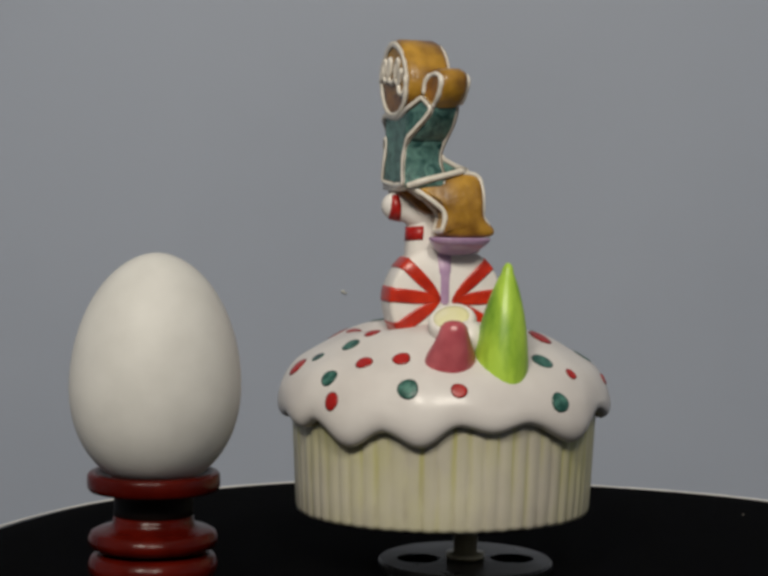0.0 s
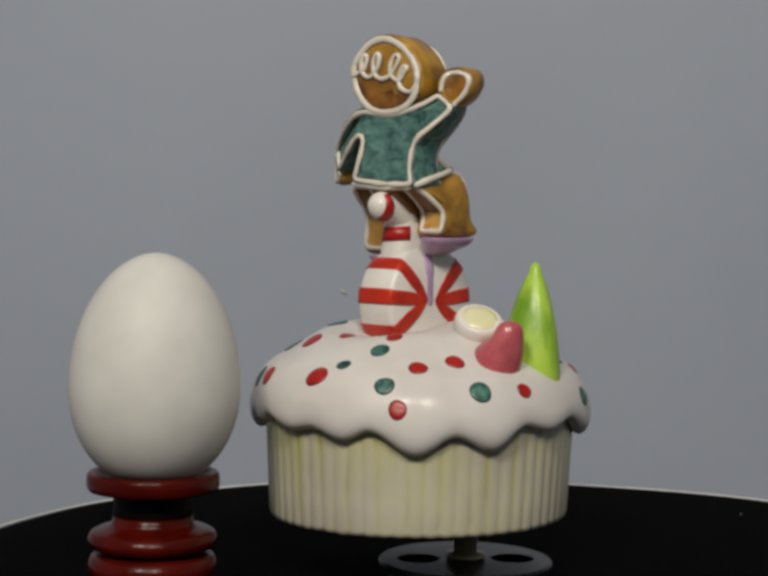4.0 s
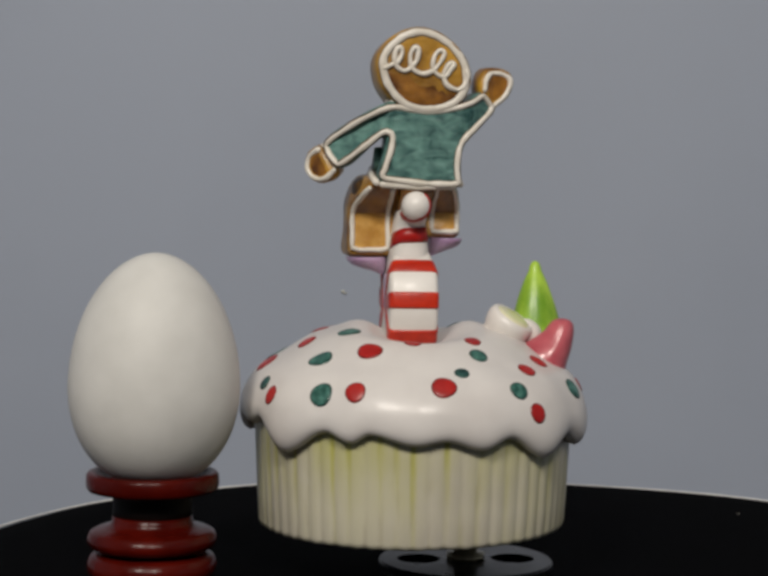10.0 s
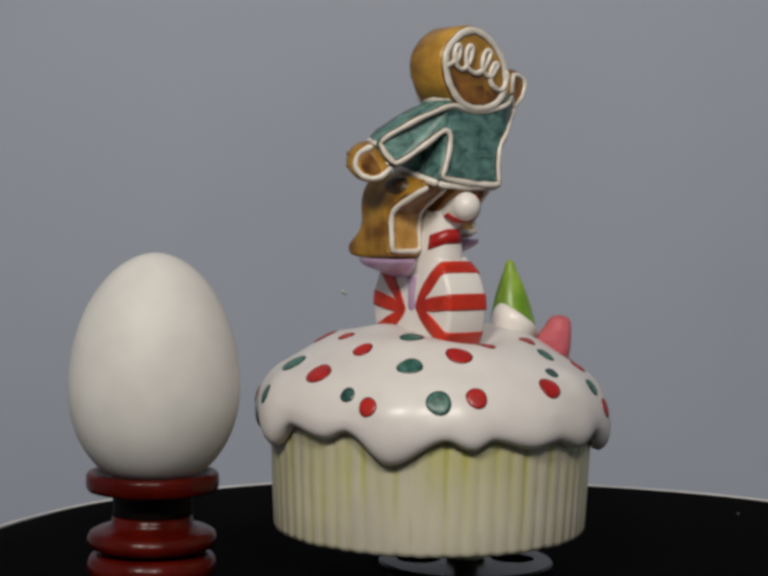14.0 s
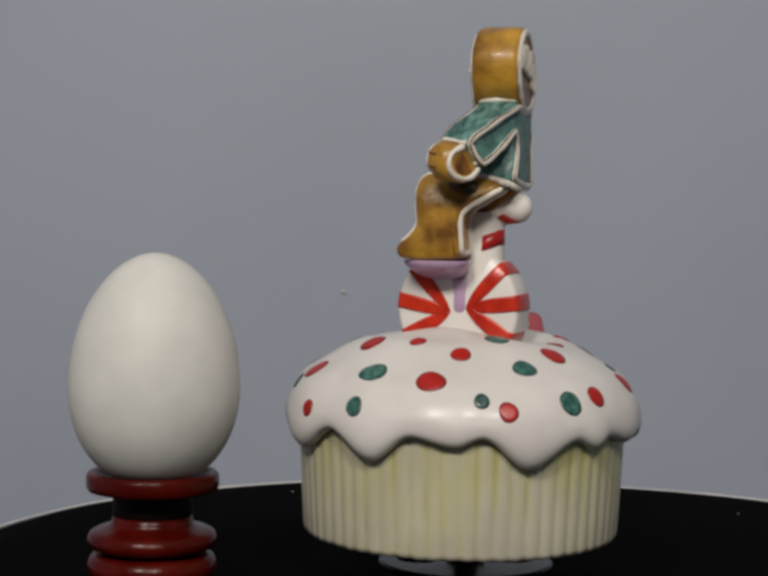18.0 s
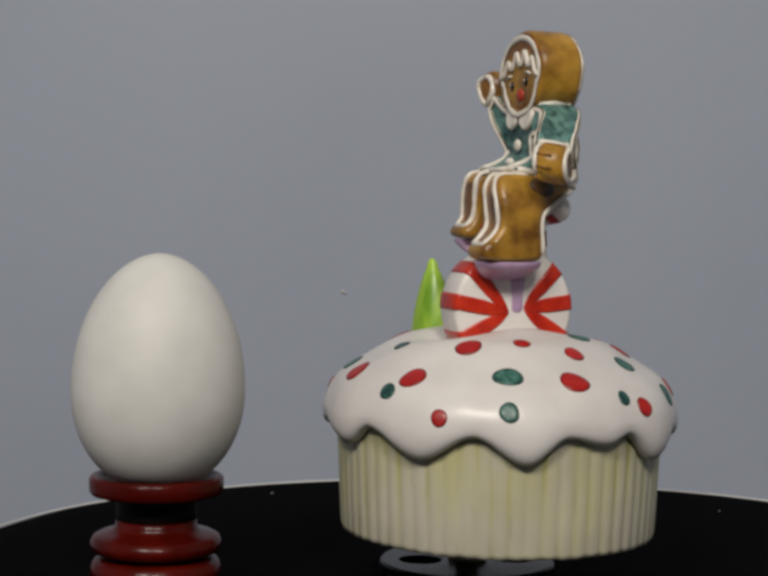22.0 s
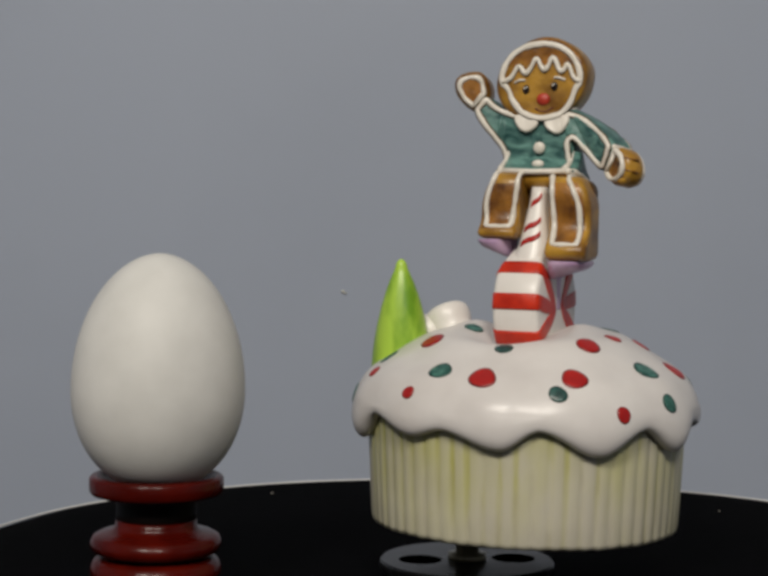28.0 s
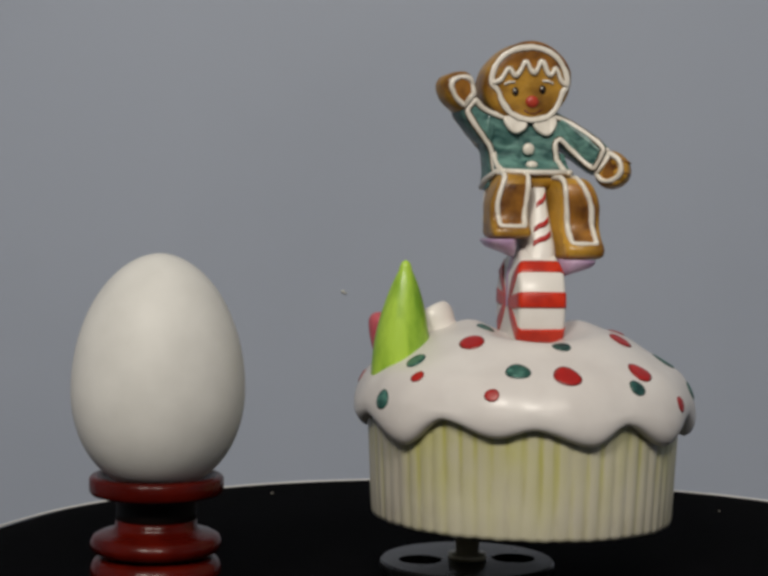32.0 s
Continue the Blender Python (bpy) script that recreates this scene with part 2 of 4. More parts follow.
wall("wall_north", -1700, 900, -760, 1700, 1000, 1680, M_WALL, "plain pale grey-blue painted wall behind the stand")
wall("wall_south", -1700, -2400, -760, 1700, -2300, 1680, M_WALL, "plain grey painted wall of the room")
wall("wall_west", -1800, -2400, -760, -1702, 1000, 1680, M_WALL, "plain grey painted wall of the room")
wall("wall_east", 1702, -2400, -760, 1800, 1000, 1680, M_WALL, "plain grey painted wall of the room")
wall("floor", -1800, -2400, -860, 1800, 1000, -762, M_FLOOR, "dark wooden floor boards")
wall("ceiling", -1800, -2400, 1682, 1800, 1000, 1780, M_CEIL, "plain white painted ceiling")

bm = bmesh.new()
blob(bm, (-106.3, 899.0, 36.8), (1.8, 1.4, 1.6), 0, 7, 5)
blob(bm, (-104.4, 899.1, 35.6), (1.6, 1.1, 1.0), 0, 6, 5)
tagged(finish("wall_chip", bm, M_CHIP), "tiny pale chip of plaster on the grey wall", "chip")

# ---- the velvet stand, which turns a little ----
HUB = Vector((9.8, 7.0, 0.0))
SLIPS = [(0.0, -0.78), (3.5, -0.43), (8.0, -0.26), (11.0, 0.0), (18.4, 0.0), (19.0, 0.33), (19.5, 0.6), (20.0, 1.3), (20.5, 2.26), (21.0, 3.2),
         (21.5, 3.3), (32.0, 3.3)]


def slip_rows(base):
    hub = Matrix.Translation(HUB * 0.001)
    return [(t, hub @ pose(0, 0, 0, 0, 0, a) @ hub.inverted() @ base) for t, a in SLIPS]


# the egg cup stays put at first, but for a slow drift of a fraction of a millimetre
DRIFT = [(0.0, 0.65), (6.0, 0.42), (14.0, 0.35), (19.0, 0.38), (21.0, -0.1)]


def egg_rows(base):
    hub = Matrix.Translation(HUB * 0.001)
    rows = []
    for t in (0.0, 6.0, 14.0, 18.4, 19.0, 19.5, 20.0, 20.5, 21.0, 21.5, 32.0):
        a = max(0.0, float(np.interp(t, [q[0] for q in SLIPS], [q[1] for q in SLIPS])))
        d = float(np.interp(t, [q[0] for q in DRIFT], [q[1] for q in DRIFT]))
        rows.append((t, pose(d * 0.001, 0, 0) @ hub @ pose(0, 0, 0, 0, 0, a) @ hub.inverted() @ base))
    return rows


def velvet_stand():
    stand = new("velvet_stand")
    n = 180

    def rim(i):
        a = 2 * math.pi * i / n
        d = math.degrees(a)
        return 168.3 - 5.0 * math.exp(-((d - 80) / 16) ** 2) + 2.2 * math.exp(-((d - 146) / 14) ** 2) + 0.7 * noise.noise(Vector((4 * math.cos(a), 4 * math.sin(a), 0.3)))

    def loop(scale, drop, fold=0.0):
        return [((rim(i) * scale + fold * math.sin(2 * math.pi * i * 14 / n + 1.5 * math.sin(i * 0.1))) * math.cos(2 * math.pi * i / n),
                 (rim(i) * scale + fold * math.sin(2 * math.pi * i * 14 / n + 1.5 * math.sin(i * 0.1))) * math.sin(2 * math.pi * i / n), drop) for i in range(n)]
    bm = bmesh.new()
    rings(bm, [loop(s, z) for s, z in ((0.02, 0), (0.3, 0), (0.6, 0), (0.9, 0), (0.975, -0.4), (0.993, -1.6), (1.0, -4), (1.0, -9))], True)
    part("cloth_top", bm, M_VELVET, stand)
    bm = bmesh.new()
    rings(bm, [loop(1.004, z, f) for z, f in ((-9, 0), (-40, 2), (-120, 6), (-300, 11), (-560, 15), (-758, 17))], False)
    part("cloth_skirt", bm, M_VELVET, stand)
    # a pale ring added for the bright halo along the cloth's rim
    bm = bmesh.new()
    tube(bm, loop(0.988, -0.6), 0.42, True, 6)
    part("rim_halo", bm, M_RIM_HALO, stand, "thin pale ring added as a bright halo on the cloth's rim")
    stand.matrix_world = Matrix.Translation(HUB * 0.001)
    return tagged(stand, "round stand draped in plain black velvet cloth", "stand")


STAND = velvet_stand()


def lint(x, y, r):
    bm = bmesh.new()
    blob(bm, (0, 0, r * 0.6), (r, r * 0.8, r * 0.6), 0, 6, 5)
    tube(bm, [(0, 0, r * 0.5), (r * 1.2, r * 0.4, r * 0.8), (r * 1.8, r * 1.4, r * 0.5)], 0.12, False, 5)
    ob = finish("lint_speck", bm, M_LINT)
    ob.matrix_world = pose(x * 0.001, y * 0.001, 0)
    return tagged(ob, "tiny pale speck of lint on the black velvet", "lint", "specks on the velvet")


LINTS = [lint(94.0, 108.0, 0.22), lint(-63.6, 130.0, 0.32)]


# ---- egg and egg cup ----
def egg():
    bm = bmesh.new()
    prof = []
    for i in range(41):
        a = math.pi * i / 40
        c = math.cos(a)
        z = 55.2 - 26.0 * c if c > 0 else 55.2 - 35.6 * c
        r = 22.55 * math.sin(a) ** (0.87 if c > 0 else 1.06)
        prof.append((max(r, 0.25), z - 29.2))
    lathe(bm, prof, 80)
    ob = finish("egg", bm, M_EGG)
    ob.matrix_world = pose(-0.0833, -0.034, 0.0292, 0.6, 0.5, 0)
    return tagged(ob, "plain white matt egg standing in a red egg cup", "egg")


def egg_cup():
    cup = new("egg_cup")

    def ring(name, prof, label="", mat=M_LACQUER):
        bm = bmesh.new()
        lathe(bm, prof, 72)
        part(name, bm, mat, cup, label)
    ring("bowl_rim", [(9, 27.9), (14.8, 27.9), (16.8, 28.2), (17.4, 29.0), (17.5, 30.6), (17.45, 32.2), (16.9, 32.9), (15.8, 33.1), (15.0, 32.4), (13.0, 30.6), (8, 28.8), (3, 28.6)])
    ring("neck", [(9, 28.4), (10.8, 27.9), (10.5, 26.3), (10.4, 23.4), (10.6, 21.6), (8, 20.6)], "black neck", M_BLACK)
    ring("upper_disc", [(10, 12.4), (14.2, 12.6), (16.2, 13.2), (17.0, 14.5), (17.0, 15.6), (16.4, 17.0), (15.0, 17.8), (12.8, 18.3), (11.2, 18.9), (10.6, 20.2), (10.5, 21.6), (9, 21.8)])
    ring("groove", [(12.5, 12.8), (12.2, 12.2), (12.5, 11.6)], "black groove", M_BLACK)
    ring("lower_disc", [(10, 4.6), (14.2, 4.7), (16.0, 5.4), (16.9, 7.0), (17.0, 8.8), (16.3, 10.6), (15, 11.6), (12, 12.0), (10, 12.0)])
    ring("foot", [(13, 0), (16.2, 0.2), (16.6, 1.6), (15.4, 3.6), (13.4, 4.8), (10, 5.0)])
    cup.matrix_world = pose(-0.0833, -0.034, 0)
    return tagged(cup, "turned wooden egg cup with red lacquer rings and black neck", "egg cup")


EGG, EGG_CUP = egg(), egg_cup()


# ---- winding key under the music box ----
def winding_key():
    key = new("winding_key")
    bm = bmesh.new()
    # flat plate with two round holes
    R, h, off = 24.6, 6.2, 13.4
    n = 48
    outer = lambda z, r: [bm.verts.new((r * math.cos(2 * math.pi * i / n), r * math.sin(2 * math.pi * i / n), z)) for i in range(n)]
    hole = lambda s, z, r: [bm.verts.new((s * off + r * math.cos(2 * math.pi * i / 24), r * math.sin(2 * math.pi * i / 24), z)) for i in range(24)]

    def sheet(z):
        o, a, b = outer(z, R - 0.5), hole(1, z, h), hole(-1, z, h)
        es = []
        for lp in (o, a, b):
            es += [bm.edges.new((lp[i], lp[(i + 1) % len(lp)])) for i in range(len(lp))]
        bmesh.ops.triangle_fill(bm, edges=es, use_beauty=True)
        return o, a, b
    lo, hi = sheet(2.2), sheet(4.8)
    mid = [outer(2.8, R), outer(4.2, R)]
    for p, q in ((lo[0], mid[0]), (mid[0], mid[1]), (mid[1], hi[0]), (lo[1], hi[1]), (lo[2], hi[2])):
        for i in range(len(p)):
            bm.faces.new((p[i], p[(i + 1) % len(p)], q[(i + 1) % len(q)], q[i]))
    part("key_plate", bm, M_KEY, key, "dull grey metal plate with two holes", False)
    bm = bmesh.new()
    lathe(bm, [(5.2, 0), (5.2, 2.4), (4, 2.6), (4.0, 4.9), (5.4, 4.9), (5.4, 6.6), (3.4, 6.8), (3.4, 17.5)], 32)
    part("shaft", bm, M_SHAFT, key, "dark brass shaft")
    bm = bmesh.new()
    lathe(bm, [(20, 0), (22.6, 0.1), (23.2, 1.0), (22.6, 2.3), (20, 2.3)], 48)
    part("foot_ring", bm, M_KEY, key)
    key.matrix_world = pose(0, 0, 0, 0, 0, 8)
    return tagged(key, "grey metal winding key plate lying on black velvet", "winding key")


KEY = winding_key()

# ---- the music box ----
BOX = tagged(new("music_box"), "glazed ceramic cupcake music box with gingerbread figurine on top", "music box")
CX, CY = -16.1, -2.9

# lower edge of the icing: azimuth in degrees, height, alternating notches and drips
EDGE = [(-179, 47.0), (-165, 44.8), (-156.5, 47.1), (-142, 39.6), (-124.5, 45.8), (-116, 43.4), (-109.5, 45.8), (-95, 43.3), (-85, 44.5), (-73, 42.1),
        (-63.5, 44.8), (-48, 39.1), (-35, 43.8), (-22.5, 40.2), (-9.5, 46.0), (2, 44.1), (14, 46.4), (35, 40.5), (51.5, 48.3), (70, 44.2), (82, 46.5),
        (101.5, 42.3), (114, 47.4), (134, 40.9), (151.5, 47.1), (168, 40.5), (181, 47.0)]
CROWN = [(0.6, 69.2), (6, 69.2), (12, 69.4), (18, 69.6), (23, 69.6), (27, 69.0), (31, 67.0), (35.5, 64.2), (39.5, 61.7), (42.8, 59.5), (45.0, 57.1), (46.7, 54.2), (47.8, 51.2), (48.3, 48.2), (48.4, 45.2)]


def edge(az):
    az = (az + 179) % 360 - 179
    for (a, za), (b, zb) in zip(EDGE, EDGE[1:]):
        if a <= az <= b:
            t = (az - a) / (b - a)
            k = t if za > zb else 1 - t
            w = 0.85 * (0.5 - 0.5 * math.cos(math.pi * k)) + 0.15 * math.sin(math.pi / 2 * k)
            hi, lo = max(za, zb), min(za, zb)
            return hi + (lo - hi) * w
    return 46.0


def lobe(az):
    """The icing bulges above each drip and draws in above each notch."""
    return 0.75 * ((47.5 - edge(az)) / 8 - 0.45)


def crown(az, s):
    """The icing's top at azimuth az; s runs from 0 at the middle to 1 at the shoulder."""
    k = s * (len(CROWN) - 1)
    i = min(int(k), len(CROWN) - 2)
    f = k - i
    p = [CROWN[max(i - 1, 0)], CROWN[i], CROWN[i + 1], CROWN[min(i + 2, len(CROWN) - 1)]]
    r, z = (0.5 * (2 * p[1][j] + (p[2][j] - p[0][j]) * f + (2 * p[0][j] - 5 * p[1][j] + 4 * p[2][j] - p[3][j]) * f * f
            + (3 * p[1][j] - p[0][j] - 3 * p[2][j] + p[3][j]) * f ** 3) for j in (0, 1))
    a = math.radians(az)
    k = min(max((s - 0.5) / 0.3, 0.0), 1.0)
    r += lobe(az) * k * k * (3 - 2 * k)
    x, y = r * math.cos(a), r * math.sin(a)
    z += 3.0 * math.exp(-((abs(x) - 15) / 6.5) ** 2 - (y / 13) ** 2) - 3.6 * math.exp(-(x / 9.5) ** 2 - ((abs(y) - 14) / 12) ** 2)
    q = Vector((CX + x, CY + y, z))
    return q + Vector((x * 0.012, y * 0.012, 0.9)).normalized() * 0.45 * noise.noise(q * 0.11) * s


def crown_at(az, r):
    lo, hi = 0.0, 1.0
    for _ in range(30):
        m = (lo + hi) / 2
        q = crown(az, m)
        if math.hypot(q.x - CX, q.y - CY) < r:
            lo = m
        else:
            hi = m
    return lo


DRIP = [(0.18, 48.1), (0.36, 48.25), (0.54, 48.2), (0.7, 48.0), (0.84, 47.5), (0.94, 46.7), (1.0, 45.5)]


def drip(az, z):
    """The point of the hanging edge at azimuth az and height z."""
    e = edge(az)
    u = (z - 51.2) / (e - 51.2)
    rows = [(0.0, 47.8)] + DRIP
    for a, b in zip(rows, rows[1:]):
        if u <= b[0]:
            break
    r = a[1] + (b[1] - a[1]) * min((u - a[0]) / (b[0] - a[0]), 1.0)
    r += lobe(az) * (1 + 1.1 * math.sin(math.pi * min(u, 0.9)))
    return Vector((CX + r * math.cos(math.radians(az)), CY + r * math.sin(math.radians(az)), z))


def icing():
    bm = bmesh.new()
    n = 320
    rows = []
    for i in range(37):
        rows.append([crown(360 * j / n, i / 36 * 12 / 14) for j in range(n)])
    for u, r in DRIP + [(0.96, 44.2), (0.7, 43.4)]:
        lp = []
        for j in range(n):
            az = 360 * j / n
            e = edge(az)
            rr = r + lobe(az) * (1 + 1.1 * math.sin(math.pi * min(u, 0.9))) if r > 44.5 else r
            a = math.radians(az)
            lp.append((CX + rr * math.cos(a), CY + rr * math.sin(a), 51.2 + (e - 51.2) * u))
        rows.append(lp)
    rings(bm, rows, True)
    return part("icing", bm, M_ICING, BOX, "white glazed icing with scalloped drips")


def cup_case():
    bm = bmesh.new()
    n = 64 * 6
    rows = []
    tops = [(41.0, -0.4, 0), (42.2, 0.0, 0.6), (42.5, 1.2, 1), (42.9, 8, 1), (43.3, 16, 1), (43.7, 24, 1), (44.0, 31, 1), (44.2, 34, 1)]
    for r, dz, k in tops:
        lp = []
        for j in range(n):
            a = 2 * math.pi * j / n
            ph = 64 * a + 0.5 * noise.noise(Vector((4 * math.cos(a), 4 * math.sin(a), 1)))
            deep = 0.36 + 0.16 * noise.noise(Vector((7 * math.cos(a), 7 * math.sin(a), 3)))
            rr = r + k * deep * (abs(math.sin(ph / 2)) ** 0.7 - 0.6)
            x, y = rr * math.cos(a), rr * math.sin(a)
            lp.append((CX + x, CY + y, 16.9 + dz + (0.0108 * x + 0.0073 * y) * (1 - dz / 36) + (0.22 * noise.noise(Vector((6 * math.cos(a), 6 * math.sin(a), 8))) + 0.12 * math.cos(ph)) * max(0.0, 1 - dz / 6)))
        rows.append(lp)
    rings(bm, rows, True)
    case = part("cupcake_case", bm, M_CUP, BOX, "fluted cream case with yellow washed grooves")
    bm = bmesh.new()
    lathe(bm, [(3, 16.0), (38, 16.0), (38.4, 16.3), (38.4, 17)], 64, (CX, CY))
    part("bottom_plate", bm, M_BASE, BOX, "dark plate under the case")
    return case


ICING = icing()
cup_case()

# sprinkle dots: azimuth, distance from the middle, diameter
RED_DOTS = [(-117, 32.2, 6.8), (-115, 45.4, 5.6), (-86, 44.0, 6.3), (-62, 27.5, 4.6), (-48, 40.0, 5.0), (-54, 48.0, 5.0), (-33, 37.5, 5.2), (-10, 45.8, 4.3),
            (38, 43.6, 3.8), (-174, 41.4, 7.4), (-149, 46.9, 5.0), (-164, 31.3, 5.4), (171, 26.3, 4.6), (143, 29.1, 6.8), (127, 41.3, 7.2), (141, 47.8, 4.3),
            (94, 41.5, 7.4), (68, 46.0, 3.8), (50, 29.5, 7.0), (-97, 26.5, 4.6)]
GREEN_DOTS = [(-138, 36.6, 6.4), (-127, 45.8, 6.5), (-78, 39.8, 3.9), (-66, 33.6, 5.2), (-59, 45.0, 5.2), (-27, 46.0, 5.9), (29, 38.5, 6.0), (26, 47.75, 5.6),
              (-157, 45.1, 4.0), (162, 39.6, 7.4), (162, 47.1, 5.05), (120, 44.8, 4.7), (76, 40.2, 6.4), (98, 29.5, 4.8), (-142, 24.3, 6.2), (34, 15.2, 5.4)]


def dot(az, r, d, mat, rim, label):
    s0 = crown_at(az, r)
    e = 0.01
    run = (crown(az, s0 + e) - crown(az, s0 - e)).length / (2 * e)
    turn = (crown(az + 0.5, s0) - crown(az - 0.5, s0)).length
    k = 0.5 * noise.noise(Vector((az, r, d)) * 0.37)
    bm = bmesh.new()
    loops = []
    for f, h in ((1.03, -0.3), (1.02, 0.12), (0.86, 0.3), (0.6, 0.36), (0.25, 0.34)):
        lp = []
        for j in range(24):
            b = 2 * math.pi * j / 24
            rad = d / 2 * f * (1 + 0.05 * math.sin(2 * b + 9 * k) + 0.03 * math.sin(3 * b + az))
            s1, a1 = min(s0 + rad * math.sin(b) / run, 0.999), az + rad * math.cos(b) / turn
            q = crown(a1, s1)
            if q.z < 51.2:
                q = drip(a1, q.z)
            u, v = crown(a1, min(s1 + e, 1)) - crown(a1, s1 - e), crown(a1 + 0.5, s1) - crown(a1 - 0.5, s1)
            nrm = v.cross(u).normalized()
            if nrm.dot(q - Vector((CX, CY, 40))) < 0:
                nrm = -nrm
            lp.append(q + nrm * h)
        loops.append(lp)
    rows = rings(bm, loops, True)
    edge_verts = set(rows[0]) | set(rows[1])
    for f in bm.faces:
        if len(f.verts) == 4 and any(v in edge_verts for v in f.verts):
            f.material_index = 1
    part("dot", bm, [mat, rim], ICING, label)


for row in RED_DOTS:
    dot(*row, M_RED, M_RED_RIM, "red sprinkle dot")
for row in GREEN_DOTS:
    dot(*row, M_TEAL if row[2] > 5 else M_TEAL_DEEP, M_TEAL_RIM, "teal green sprinkle dot")


# ---- sweets on the icing ----
def cone_sweet():
    bm = bmesh.new()
    rows = []
    for t in [k / 18 for k in range(17)] + [0.92, 0.945, 0.965, 0.98, 0.99, 0.997, 1.0]:
        z = 54 + 35.2 * t
        r = 7.9 * (1 - t ** 2.1) ** 0.85 + 0.1
        if t > 0.91:
            r = 1.75 * math.sqrt(max(1 - ((t - 0.91) / 0.09) ** 2, 0.004))
        cx, cy = 19.6 - 0.4 * t, 2.6 + 2.4 * t
        rows.append([(cx + r * (1.07 + 0.03 * math.sin(3 * a + t * 5)) * math.cos(a), cy + r * (0.96 + 0.04 * math.sin(2 * a)) * math.sin(a), z)
                     for a in (2 * math.pi * j / 40 for j in range(40))])
    rings(bm, rows, True)
    part("cone_sweet", bm, M_LIME, BOX, "glossy lime green cone sweet")


def gumdrop():
    bm = bmesh.new()
    rows = []
    for z, r, dx in ((54, 6.6, -3.1), (57, 6.7, -3.0), (60, 6.7, -2.5), (62.6, 6.5, -1.6), (64.8, 6.0, -0.4), (66.6, 5.2, 0.8), (68.4, 4.5, 1.8), (70.4, 3.8, 2.7), (72.2, 3.3, 3.0), (73.3, 2.4, 3.1), (73.8, 1.3, 3.1), (73.9, 0.3, 3.1)):
        rows.append([(20.8 + dx + r * (1.0 + 0.05 * math.sin(2 * a + 1) + 0.7 * max(0.0, -math.cos(a)) ** 2 * min(max((71.5 - z) / 6, 0), 1)) * math.cos(a), -10.8 - 0.04 * max(0.0, z - 63) + r * 1.08 * math.sin(a), z) for a in (2 * math.pi * j / 36 for j in range(36))])
    rings(bm, rows, True)
    part("gumdrop", bm, M_PINK, BOX, "glossy rose pink gumdrop")


def button_sweet():
    turn = Euler((0, radians(35.0), radians(-30.0))).to_matrix()
    bm = bmesh.new()
    place = lambda r, h: [Vector((10.8, -8.3, 73.6)) + turn @ Vector((r * math.cos(2 * math.pi * j / 40), r * math.sin(2 * math.pi * j / 40), h)) for j in range(40)]
    rings(bm, [place(r, h) for r, h in ((5.4, -11), (5.7, -7), (5.9, -5.2), (6.3, -4.2), (6.7, -2.6), (6.75, -1.2), (6.5, -0.2), (6.0, 0.45), (5.5, 0.6), (5.0, 0.45))], True)
    # its base runs out towards the cone
    blob(bm, (14.6, -4.4, 68.4), (5.2, 4.4, 5.0), 0, 24, 13)
    sweet = part("button_sweet", bm, M_WHITE, BOX, "thick white round sweet")
    bm = bmesh.new()
    rings(bm, [place(r, h) for r, h in ((5.05, 0.2), (4.9, 0.62), (3.7, 0.85), (2.0, 0.98), (0.3, 1.0))], True)
    part("sweet_face", bm, M_CREAM, sweet, "pale yellow face of the sweet")


cone_sweet()
gumdrop()
button_sweet()

# ---- candy wheel with pedals and cane post ----
WX, WY, WZ, WR, WW = -18.0, -3.6, 77.0, 16.9, 13.3


def pinch(q):
    """The wheel narrows at its top, where the cane post grows out of it."""
    k = 1 - 0.38 * min(max((q[2] - 86.0) / 8.4, 0), 1)
    return (WX + (q[0] - WX) * k, q[1], q[2])


